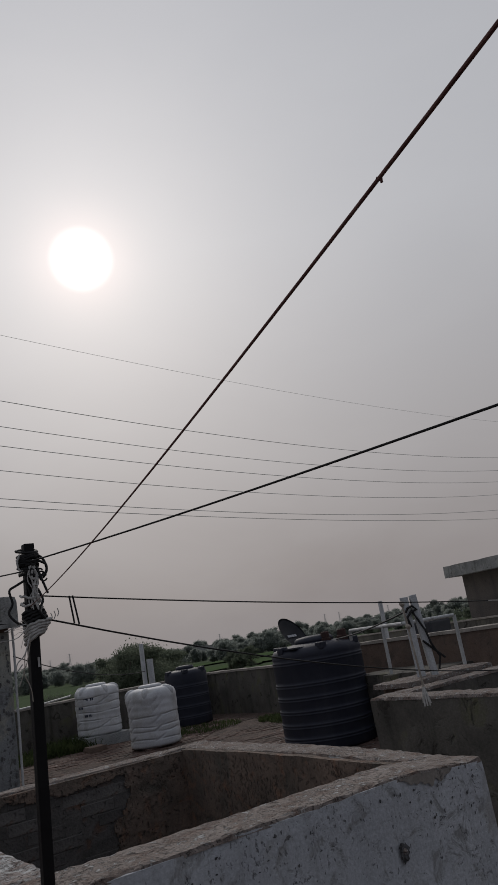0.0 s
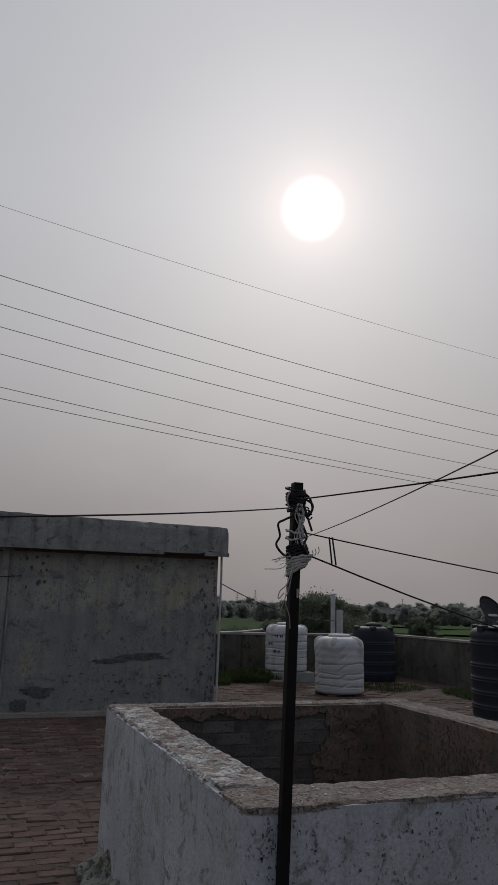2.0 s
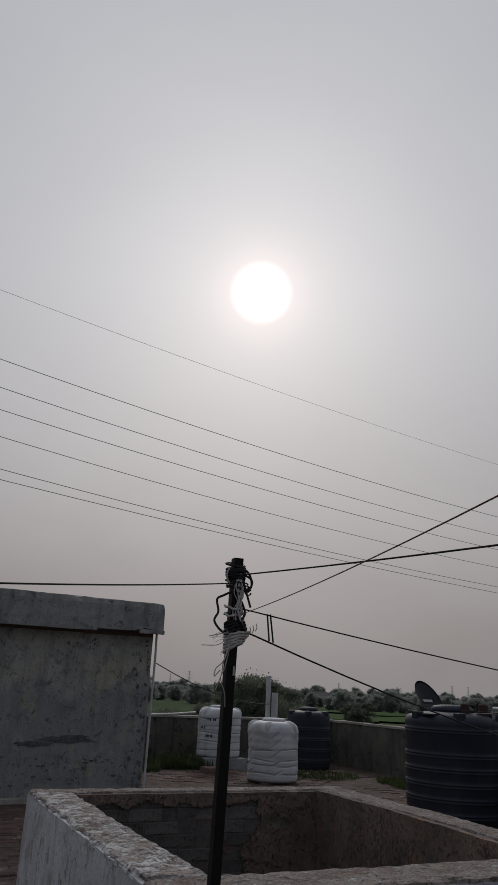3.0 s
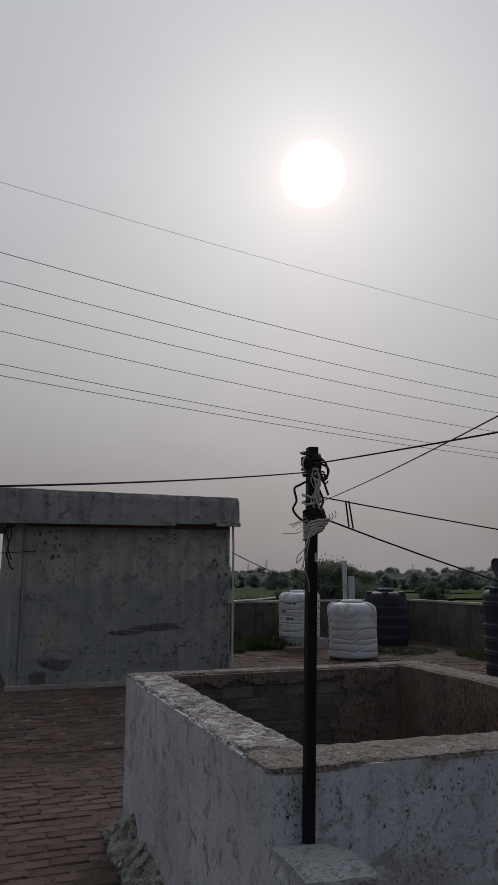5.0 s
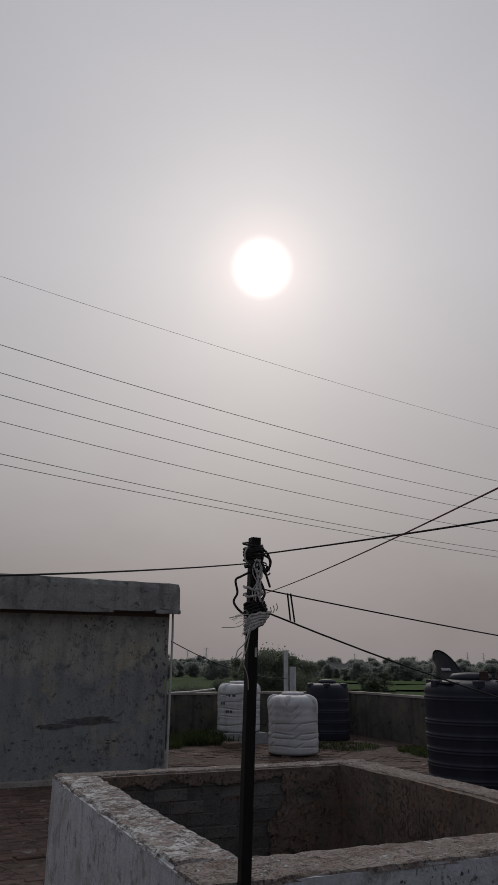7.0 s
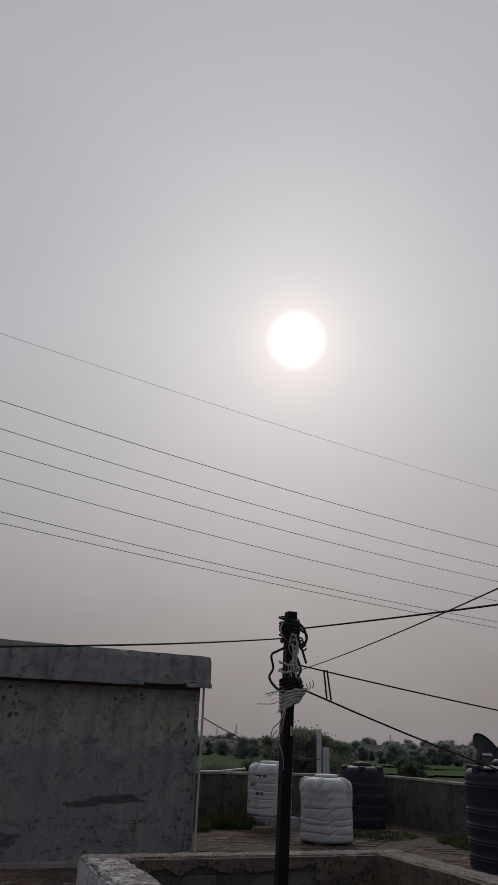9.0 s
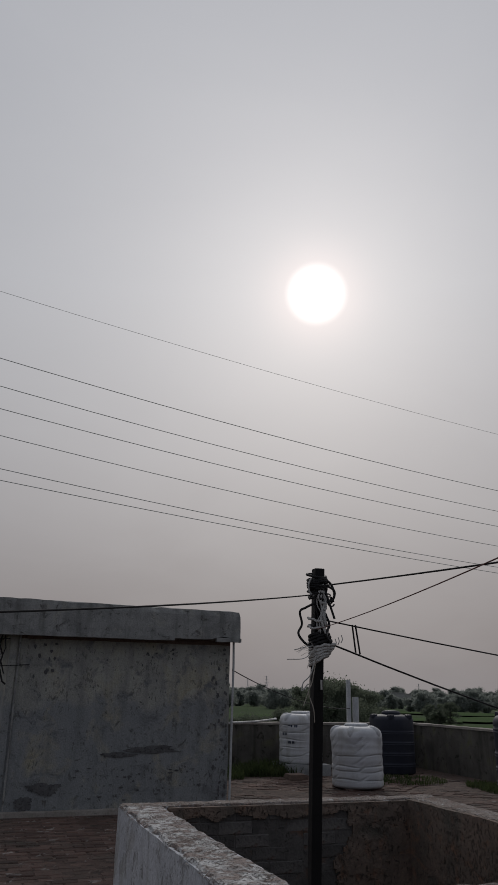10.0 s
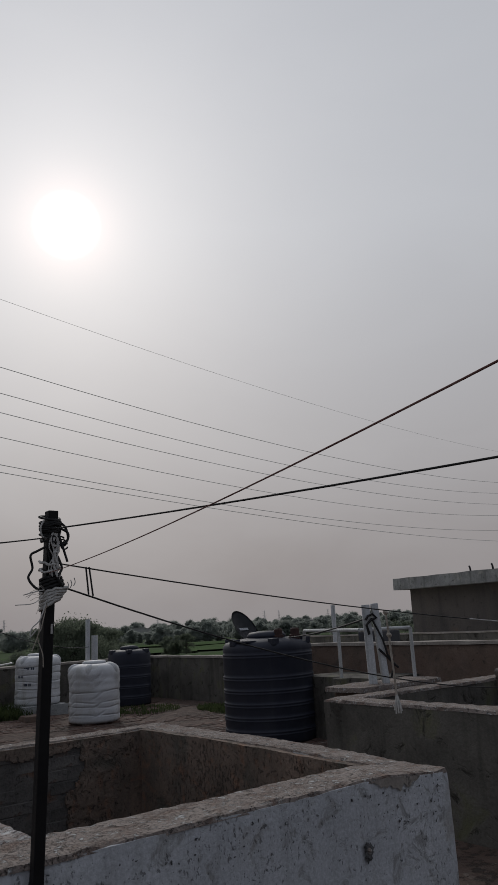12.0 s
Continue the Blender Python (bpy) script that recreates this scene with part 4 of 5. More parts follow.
def white_tank(x, y, z, r, h, label, turn, slant, marks):
    top = thing("white_water_tank", label, "water tank", at=(x, y, z))
    top.rotation_euler.z = turn

    def fold(a, rad, zz):
        if not 0.10 * h < zz < 0.86 * h:
            return 0.0
        f, cut = zz / h, 0.0
        da = (a * slant[0] / (2 * math.pi) + 0.3) % 1.0 - 0.5
        for k, f0 in enumerate(slant[1]):
            wave = f0 + 0.012 * math.sin(2 * a + 9 * f0) + 0.006 * math.sin(5 * a + 31 * f0)
            cut = max(cut, max(0.0, 1 - abs(f - wave) / 0.012) * min(1.0, max(0.15, abs(da) * 5 - 0.3)))
        for k, f0 in enumerate(slant[2]):
            run = max(0.0, 1 - (da / 0.24) ** 2)
            cut = max(cut, max(0.0, 1 - abs(f - f0 - (0.30 + 0.05 * k) * da) / 0.013) * run)
        lobe = 0.020 * max(0.0, math.cos(5 * a + 0.8)) * math.sin(math.pi * (f - 0.68) / 0.18) if f > 0.68 else 0.0
        return (-0.028 * cut + lobe + 0.004 * math.sin(f * 13 + 1.5 * math.sin(a * 2))) * r / 0.45
    prof = [(r * 0.90, 0.0), (r * 0.97, 0.02)] + [(r * (0.994 + 0.005 * math.sin(k * 0.5)), 0.04 + (0.80 * h - 0.04) * k / 80) for k in range(81)]
    prof += [(r * 0.985, h * 0.84), (r * 0.94, h * 0.885), (r * 0.84, h * 0.92), (r * 0.62, h * 0.945), (r * 0.46, h * 0.95)]
    part("body", lathe(bmesh.new(), prof, 108, fold), "white_tank", top, smooth=True)
    part("lid", lathe(bmesh.new(), [(r * 0.42, h * 0.945), (r * 0.47, h * 0.955), (r * 0.47, h * 0.975), (r * 0.40, h * 0.995), (r * 0.05, h)], 32), "white_tank", top, smooth=True)
    for k in range(5):
        a = (2 * math.pi * k - 0.8) / 5
        c, s = math.cos(a) * r, math.sin(a) * r
        part("shoulder_lobe", tube(bmesh.new(), bend([(0.97 * c, 0.97 * s, h * 0.78), (0.92 * c, 0.92 * s, h * 0.85), (0.80 * c, 0.80 * s, h * 0.90), (0.60 * c, 0.60 * s, h * 0.925)], 4), [0.02 + 0.045 * math.sin(math.pi * (q + 1) / 14) for q in range(13)], 10), "white_tank", top, smooth=True)
    for a0, zz, w in marks:
        for sgn in range(6):
            if sgn == 3:
                continue
            bm = bmesh.new()
            a, b = a0 + w * sgn / 6, a0 + w * (sgn + 0.8) / 6
            q = r * 1.004
            vs = [bm.verts.new((q * math.cos(t), q * math.sin(t), z2)) for t, z2 in ((a, zz), (b, zz), (b, zz + 0.05), (a, zz + 0.05))]
            bm.faces.new(vs)
            bmesh.ops.solidify(bm, geom=bm.faces[:], thickness=-0.004)
            part("print", bm, "mark", top)


white_tank(5.71, 10.75, 0.025, 0.465, 1.08, "white ribbed plastic water tank on a low brick base", 0.4, (5, (0.13, 0.26, 0.34, 0.50), (0.14, 0.30, 0.45, 0.62, 0.76)), ())
white_tank(5.68, 13.35, 0.20, 0.465, 1.04, "white ribbed plastic water tank on a grey plinth, with dark lettering", 1.2, (4, (0.14, 0.30, 0.46, 0.60, 0.74), (0.22, 0.68)), ((-2.95 - 1.2, 0.56, 0.30), (-2.6 - 1.2, 0.72, 0.5), (-2.6 - 1.2, 0.40, 0.35)))


def bases():
    top = thing("brick_plinth", "low reddish brick plinth under the white tank", "plinth")
    for i in range(3):
        for j in range(6):
            lo = (5.36 + i * 0.235, 10.39 + j * 0.12, -0.04)
            part("brick", boxed(lo, (lo[0] + 0.225, lo[1] + 0.112, 0.024), 0.006), "paver", top)
    tagged(part("tank_plinth", rough_box((5.2, 12.87, -0.04), (6.16, 13.83, 0.20), 0.08, 0.006, 3, 0.01, 4), "block"), "grey cement plinth under the white tank", "plinth")
    tagged(part("stone_slab", rough_box((4.95, 12.1, -0.04), (5.30, 12.5, 0.10), 0.07, 0.01, 4, 0.02, 8), "brown_wall"), "low brown brick stack beside the tanks", "brick stack")


bases()


# ---- satellite dish ----
def dish():
    top = thing("satellite_dish", "dark satellite dish on a stand behind the black tank", "satellite dish", at=(6.95, 7.75, 0))
    bm = bmesh.new()
    rings = []
    for k in range(9):
        f = k / 8
        rings.append([bm.verts.new((0.29 * f * math.cos(a), 0.33 * f * math.sin(a), 0.075 * f * f)) for a in (2 * math.pi * j / 36 for j in range(36))] if k else [bm.verts.new((0, 0, 0))])
    for j in range(36):
        bm.faces.new((rings[0][0], rings[1][j], rings[1][(j + 1) % 36]))
    for r, s in zip(rings[1:], rings[2:]):
        for j in range(36):
            bm.faces.new((r[j], s[j], s[(j + 1) % 36], r[(j + 1) % 36]))
    bmesh.ops.solidify(bm, geom=bm.faces[:], thickness=0.012)
    turn = Matrix.Translation((0, 0, 1.53)) @ DISH_TURN
    bowl = part("reflector", bm, "dish", top, smooth=True)
    bowl.matrix_local = turn
    for k, (u, w) in enumerate(((-0.10, 0.05), (-0.04, 0.05), (0.02, 0.05), (0.08, 0.05))):
        ob = part("emblem_bar", boxed((u, -0.022, 0.012), (u + w, 0.022, 0.020)), "pale_mark", top)
        ob.matrix_local = turn
    part("stand", tube(bmesh.new(), [(0, 0, 0.0), (0, 0, 1.25), (0.02, 0.02, 1.50)], 0.022, 8), "dish", top)
    part("foot", boxed((-0.16, -0.16, -0.04), (0.16, 0.16, 0.02), 0.01), "block", top)


DISH_TURN = Vector((math.cos(radians(-74)) * math.cos(radians(34)), math.sin(radians(-74)) * math.cos(radians(34)), math.sin(radians(34)))).to_track_quat("Z", "Y").to_matrix().to_4x4()
dish()


# ---- the black pole with its knots of cable ----
PX, PY = 0.184, -0.052


def pole():
    top = thing("iron_pole", "black square iron pole wrapped with cables and pale cords", "pole", at=(PX, PY, 0.73))
    bm = boxed((-0.0172, -0.0172, -0.01), (0.0172, 0.0172, 2.025 - 0.73), 0.004)
    for v in bm.verts:
        lean = 1 - v.co.z / 1.1
        v.co.x -= 0.018 * lean
        v.co.y += 0.030 * lean
    part("post", bm, "pole", top)
    part("paint_mark", boxed((0.001, -0.0175, 0.90), (0.007, -0.0145, 0.93)), "pale_cord", top, "small pale paint mark")
    rnd = random.Random(9)

    def coil(z0, z1, turns, r0, r1, rad, material, name, label=""):
        pts = []
        for k in range(int(turns * 14) + 1):
            f = k / (turns * 14)
            a = 2 * math.pi * turns * f + 0.7
            q = r0 + (r1 - r0) * f + rnd.uniform(-0.003, 0.003)
            pts.append((q * math.cos(a), q * math.sin(a), z0 + (z1 - z0) * f + rnd.uniform(-0.004, 0.004) + 0.012 * math.sin(a)))
        part(name, tube(bmesh.new(), pts, rad, 6), material, top, label)

    def sling(z, rise, rad, material, name, reach, label=""):
        pts = []
        for q in range(25):
            a = 2 * math.pi * q / 24
            r = 0.027 + (reach - 0.027) * max(0.0, math.cos(a + 0.4)) ** 3
            pts.append((r * math.cos(a), r * math.sin(a), z + rise * math.cos(a + 0.4) + rnd.uniform(-0.002, 0.002)))
        part(name, tube(bmesh.new(), pts, rad, 6), material, top, label)

    for q in range(5):
        sling(0.992 + q * 0.0105, 0.016 - 0.002 * q, 0.0056, "pale_cord", "cord_wrap", 0.034 + 0.006 * q, "pale cord wound round the pole")
    for q in range(4):
        sling(1.045 + q * 0.011, 0.010, 0.006, "cable", "cable_wrap", 0.045 - 0.004 * q)
    coil(1.19, 1.265, 4, 0.030, 0.033, 0.004, "cable", "cable_wrap")
    coil(1.225, 1.25, 2, 0.027, 0.031, 0.005, "cable", "cable_wrap")
    coil(1.09, 1.14, 2, 0.030, 0.032, 0.004, "pale_cord", "cord_wrap", "pale cord wound round the pole")
    # loops that stand off the pole
    for pts, rad, mat in (
        ([(-0.02, -0.02, 1.175), (-0.05, -0.02, 1.160), (-0.072, -0.02, 1.145), (-0.065, -0.02, 1.105), (-0.078, -0.02, 1.075), (-0.06, -0.03, 1.045), (-0.03, -0.03, 1.030)], 0.0042, "cable"),
        ([(0.02, -0.02, 1.145), (0.03, -0.03, 1.105), (0.012, -0.04, 1.075), (0.03, -0.04, 1.045)], 0.004, "cable"),
        ([(0.02, -0.02, 1.26), (0.045, -0.02, 1.24), (0.055, -0.02, 1.205), (0.04, -0.02, 1.185), (0.022, -0.02, 1.20)], 0.0042, "cable"),
        ([(0.02, -0.02, 1.24), (0.05, -0.03, 1.22), (0.045, -0.03, 1.19), (0.02, -0.03, 1.18)], 0.004, "cable"),
        ([(0.01, -0.025, 1.24), (0.0, -0.03, 1.18), (0.012, -0.03, 1.175), (0.0, -0.03, 1.125), (0.012, -0.04, 1.075)], 0.0038, "pale_cord"),
        ([(0.012, -0.025, 1.22), (0.018, -0.03, 1.16), (0.004, -0.03, 1.155), (0.016, -0.03, 1.105)], 0.004, "pale_cord"),
        ([(0.02, -0.02, 1.22), (0.025, -0.03, 1.195), (0.045, -0.04, 1.125)], 0.004, "cable"),
        ([(-0.03, -0.02, 1.26), (-0.04, -0.02, 1.235), (-0.035, -0.02, 1.21), (-0.02, -0.02, 1.20)], 0.003, "pale_cord"),
        ([(-0.035, -0.04, 1.035), (-0.065, -0.05, 1.030), (-0.105, -0.05, 1.020)], 0.0016, "pale_cord"),
        ([(-0.03, -0.04, 1.025), (-0.07, -0.05, 0.995), (-0.13, -0.05, 0.990)], 0.0014, "pale_cord"),
        ([(-0.02, -0.03, 1.005), (-0.045, -0.04, 0.945), (-0.07, -0.04, 0.920), (-0.075, -0.04, 0.895), (-0.055, -0.04, 0.915)], 0.0018, "pale_cord"),
        ([(-0.02, -0.03, 0.99), (-0.045, -0.04, 0.94), (-0.05, -0.04, 0.90), (-0.07, -0.04, 0.85)], 0.0015, "rope"),
        ([(-0.02, -0.03, 0.99), (-0.04, -0.04, 0.92), (-0.052, -0.04, 0.89), (-0.035, -0.04, 0.84), (-0.03, -0.035, 0.80)], 0.0015, "rope"),
    ):
        part("cord_end" if mat != "cable" else "cable_loop", tube(bmesh.new(), bend(pts), rad, 6), mat, top)
    # slack cords down the pole's face, dark curls at its top and frayed fibres under the wrapping
    for q in range(6):
        x = -0.014 + 0.006 * q
        pts = [(x + rnd.uniform(-0.004, 0.004) + 0.006 * math.sin(2.2 * k + q), -0.024 - 0.003 * (q % 3), 1.235 - 0.030 * k - 0.004 * q) for k in range(6)]
        part("slack_cord", tube(bmesh.new(), bend(pts), rnd.uniform(0.0016, 0.0028), 6), "pale_cord" if q % 3 else "cable", top)
    for q in range(3):
        pts = [(0.030 + 0.012 * math.cos(a) + 0.004 * q, -0.022 - 0.004 * q, 1.198 - 0.010 * q + 0.011 * math.sin(a)) for a in (0.5 + 0.55 * k for k in range(11))]
        part("cable_loop", tube(bmesh.new(), bend(pts, 3), 0.0026, 6), "cable", top)
    for q in range(5):
        z = 1.272 - 0.011 * q
        pts = [(0.031 * math.cos(a) * (1 + 0.12 * math.sin(3 * a + q)), 0.031 * math.sin(a), z + 0.010 * math.sin(a + q)) for a in (0.45 * k for k in range(15))]
        part("cable_wrap", tube(bmesh.new(), bend(pts, 2), 0.0046, 6), "cable", top)
    for q in range(9):
        a, l = rnd.uniform(-0.4, 1.2), rnd.uniform(0.03, 0.08)
        b = Vector((-0.026, -0.030, 1.035 - 0.006 * (q % 7)))
        tip = b + Vector((-math.cos(a) * l * 0.9, rnd.uniform(-0.02, 0.01), -math.sin(a) * l))
        mid = b.lerp(tip, 0.5) + Vector((0, 0, 0.012))
        part("frayed_fibre", tube(bmesh.new(), bend([b, mid, tip], 4), 0.0007, 4), "pale_cord" if q % 2 else "rope", top)
    for x, z in ((0.055, 1.062), (0.066, 1.068), (0.078, 1.075)):
        part("cord_end", tube(bmesh.new(), bend([(x, -0.02, z), (x + 0.003, -0.022, z - 0.014), (x - 0.002, -0.02, z - 0.026)], 3), 0.0016, 5), "pale_cord", top)


pole()


def wire(label, start, az, el, length, sag, r, material="cable", category="cable"):
    a, e = radians(az), radians(el)
    end = Vector(start) + Vector((math.cos(a) * math.cos(e), math.sin(a) * math.cos(e), math.sin(e))) * length
    bm = tube(bmesh.new(), hang(start, end, sag, 40), r, 8)
    return tagged(part("wire", bm, material), label, category, "wires at the pole")


clothes_line = wire("twisted reddish clothes line running from the pole over the terrace", (0.176, -0.065, 1.821), -101.72, 4.762, 6.4, 0.1603, 0.0013, "twisted_line")
knot_at = Vector((-0.2672, -2.2010, 1.8583))
part("knot", tube(bmesh.new(), [knot_at + Vector(q) * 0.0007 for q in ((0.2, 3, 0.2), (-1, 1.2, 1.2), (1, 0.2, -1.2), (-0.8, -1, 0.9), (0.6, -2, -0.6), (1.2, -1, -2.6), (2.2, -0.4, -3.6))], 0.0009, 6), "twisted_line", clothes_line)
wire("black cable running from the pole's top over the terrace", (0.170, -0.040, 1.964), -80.63, 0.765, 6.4, 0.0967, 0.0026)
thin_line = hang((0.192, -0.054, 1.856), (9.188, 0.059, 1.588), 0.258, 40)
tagged(part("wire", tube(bmesh.new(), thin_line[:11], 0.0025, 8), "cable"), "thin black cable running from the pole to a knotted rope", "cable", "wires at the pole")
tagged(part("wire", tube(bmesh.new(), thin_line[10:], 0.0026, 8), "pale_cord"), "pale cord running on from the knotted rope", "cord", "wires at the pole")
wire("black cable sagging from the pole past the big tank", (0.225, -0.073, 1.774), 11.44, -1.737, 9.0, 0.5618, 0.0031)
wire("thin black cable running from the pole across the terrace", (0.180, -0.075, 1.936), 220.35, -2.887, 7.2, 0.1952, 0.0022)
tagged(part("wire", tube(bmesh.new(), hang((2.69, 8.87, 1.93), (7.30, 14.24, 1.28), 0.16, 30), 0.008, 6), "cable"), "thin black cable sagging from the stair room to a pipe post", "cable")
tagged(part("wire", tube(bmesh.new(), hang((-0.62, 8.87, 2.28), (-7.5, 7.4, 1.62), 0.05, 20), 0.007, 6), "cable"), "thin cable running from the stair room's side", "cable")
tagged(part("wire", tube(bmesh.new(), hang((-0.32, 8.88, 1.93), (-7.5, 8.3, 1.62), 0.05, 20), 0.006, 6), "cable"), "thin cable pinned to the stair room's wall", "cable")


def cable_tie():
    top = thing("cable_tie", "short loop of black cord tied between two cables", "cord")
    a = Vector((0.312, -0.055, 1.842))
    b = Vector((0.319, -0.062, 1.750))
    part("cord", tube(bmesh.new(), [a, a.lerp(b, 0.5), b], 0.003, 6), "cable", top)
    part("cord", tube(bmesh.new(), [a + Vector((0.012, 0, 0)), b + Vector((0.016, 0, -0.005))], 0.003, 6), "cable", top)


cable_tie()


def hanging_rope():
    top = thing("hanging_rope", "knotted old rope hanging from a cable over the shaft wall", "rope", at=(2.18, 0.30, 1.655))
    bm = bmesh.new()
    pts = [(0, 0, 0.0), (0.005, 0, -0.06), (0.012, 0, -0.12), (0.014, 0, -0.2), (0.022, 0, -0.3), (0.028, 0, -0.42)]
    tube(bm, pts, 0.0052, 8)
    part("strand", bm, "rope", top)
    for z, x in ((-0.005, 0), (-0.12, 0.012)):
        bm = bmesh.new()
        bmesh.ops.create_icosphere(bm, subdivisions=2, radius=0.014)
        for v in bm.verts:
            v.co *= 1 + 0.3 * noise.noise(v.co * 60)
            v.co += Vector((x, 0, z))
        part("knot", bm, "rope", top)
    bm = bmesh.new()
    rnd = random.Random(2)
    for k in range(8):
        a = 2 * math.pi * k / 8
        tube(bm, [(0.028, 0, -0.41), (0.028 + 0.010 * math.cos(a), 0.010 * math.sin(a), -0.45), (0.03 + 0.018 * math.cos(a), 0.018 * math.sin(a), -0.49 - rnd.uniform(0, 0.02))], 0.004, 5)
    part("frayed_end", bm, "pale_cord", top)


hanging_rope()


# ---- the second shaft, its slab, posts and pipes ----
def second_shaft():
    x, y = 4.05, 2.80
    kinds = (("near", (x, -6.5), (x + T, y)), ("side", (x + T, y - T), (7.2, y)), ("far", (6.4, -6.5), (6.63, y - T)))
    for k, (name, lo, hi) in enumerate(kinds):
        h = H if k < 2 else 1.02
        top = thing("shaft_wall", "dark mould-stained parapet wall of a second open shaft", "wall", "shaft walls", "structure")
        part("wall_body", rough_box((*lo, -0.04), (*hi, h - 0.03), 0.10, 0.008, 2.5, 0, 3.0), "dark_concrete" if k < 2 else "brown_plaster", top)
        part("coping", rough_box((lo[0] - 0.006, lo[1] - 0.006, h - 0.032), (hi[0] + 0.006, hi[1] + 0.006, h), 0.06, 0.006, 4.0, 0.014, 4.0), "coping", top, "worn pale cement top")


second_shaft()


def slab_and_posts():
    tagged(part("stone_slab", rough_box((4.75, 3.02, 0.90), (6.05, 3.52, 0.95), 0.06, 0.007, 4, 0.012, 3), "coping"), "pale stone slab laid over a brick pier", "slab")
    tagged(part("brick_pier", rough_box((4.85, 3.05, -0.04), (5.95, 3.48, 0.90), 0.1, 0.01, 3, 0, 5), "brown_plaster"), "dark brick pier under the slab", "pier")
    for base, tip, w in (((5.19, 3.24, 0.94), (5.18, 3.25, 1.76), 0.062), ((5.29, 3.15, 0.94), (5.245, 3.185, 1.77), 0.050)):
        top = thing("concrete_post", "whitewashed concrete post leaning on the slab, tied with cable", "post", "leaning posts", at=base)
        d = Vector(tip) - Vector(base)
        q = d.to_track_quat("Z", "Y")
        bm = boxed((-w, -w * 0.7, -0.01), (w, w * 0.7, d.length), 0.006)
        ob = part("shaft", bm, "post", top)
        ob.rotation_euler = q.to_euler()
    bm = bmesh.new()
    tube(bm, [(5.10, 3.19, 1.60), (5.12, 3.17, 1.64), (5.17, 3.15, 1.66), (5.22, 3.14, 1.62), (5.15, 3.16, 1.60), (5.10, 3.18, 1.55), (5.12, 3.17, 1.45)], 0.014, 6)
    tube(bm, [(5.16, 3.16, 1.62), (5.24, 3.1, 1.40), (5.27, 3.08, 1.25), (5.33, 3.06, 1.12), (5.30, 3.08, 1.0)], 0.012, 6)
    tube(bm, [(5.2, 3.13, 1.3), (5.3, 3.07, 1.18), (5.38, 3.04, 1.1)], 0.012, 6)
    tagged(part("tied_cable", bm, "cable"), "black cable tied round the leaning posts", "cable")
    tagged(part("tied_cable", tube(bmesh.new(), hang((5.12, 3.19, 1.62), (6.45, 6.0, 1.40), 0.03), 0.009, 6), "cable"), "black cable sagging to the big tank", "cable")
    frame_ = thing("clothes_rack", "white plastic pipe rack behind the leaning posts", "rack")
    for pts in (((6.35, 5.55, 1.49), (5.55, 3.72, 1.49)), ((5.55, 3.72, 1.49), (6.0, 3.35, 1.49)), ((6.35, 5.55, 1.49), (6.38, 5.6, 1.36)), ((5.78, 4.30, 1.49), (5.78, 4.30, 0.93)), ((6.0, 3.35, 1.49), (6.0, 3.35, 0.93))):
        part("pipe", tube(bmesh.new(), pts, 0.021, 8), "pvc", frame_)
    part("pipe_foot", boxed((5.70, 4.22, -0.04), (5.86, 4.38, 0.93), 0.01), "dark_concrete", frame_)


slab_and_posts()


# ---- the higher brown wall, the neighbour's roof and its stair room ----
def neighbours():
    tagged(part("neighbour_roof", boxed((EDGE_X + 0.25, -9, GROUND - 0.5), (32, 22, -0.05)), "building"), "neighbouring flat-roofed building", "building", kind="structure")
    wall("wall_brown", "brown brick wall with a pale top", (7.6, -9, -0.04), (7.83, 6.9, 1.22), "brown_wall", 0.2, seed=7, coping="ledge")
    wall("wall_return", "brown brick wall return", (7.83, 6.67, -0.04), (EDGE_X + 0.25, 6.9, 1.0), "dark_concrete", 0.2, seed=8, coping="ledge")
    tagged(part("cement_step", rough_box((6.75, 4.6, -0.04), (7.6, 6.2, 0.84), 0.12, 0.01, 2, 0.015, 3), "dark_concrete"), "dark cement bench against the brown wall", "bench")
    hut = thing("stair_room", "dark brick stair room with an overhanging flat slab on the next roof", "stair room")
    part("wall", rough_box((19.0, 2.0, -0.05), (23.5, 14.1, 2.48), 0.35, 0.01, 2, 0, 3), "stained_brick", hut)
    part("roof_slab", rough_box((18.45, 1.6, 2.46), (24, 14.35, 2.84), 0.3, 0.01, 2, 0.02, 3), "hut_concrete", hut)
    for y in (11.4, 10.6):
        part("roof_stub", tube(bmesh.new(), [(18.7, y, 2.82), (18.7, y + 0.02, 2.96), (18.72, y + 0.05, 3.0)], 0.03, 6), "cable", hut)
    wall("wall_green", "low mossy wall on the next roof", (17.5, 6.0, -0.05), (17.7, 19.5, 1.05), "dark_concrete", 0.5, seed=9, coping="ledge")
    for x, y, h, r in ((9.1, 7.75, 1.88, 0.042),):
        tagged(part("stub_post", tube(bmesh.new(), [(x, y, 0.9), (x, y, h)], r, 10), "post"), "grey pipe post standing on the far wall", "post")
    tagged(part("small_tank", boxed((8.4, 6.0, 1.0), (8.9, 6.5, 1.42), 0.04), "dish"), "dark plastic box on the next roof", "box")
    tagged(part("box_stand", boxed((8.42, 6.02, -0.04), (8.88, 6.48, 1.0)), "dark_concrete"), "dark stand under a plastic box", "stand")


neighbours()

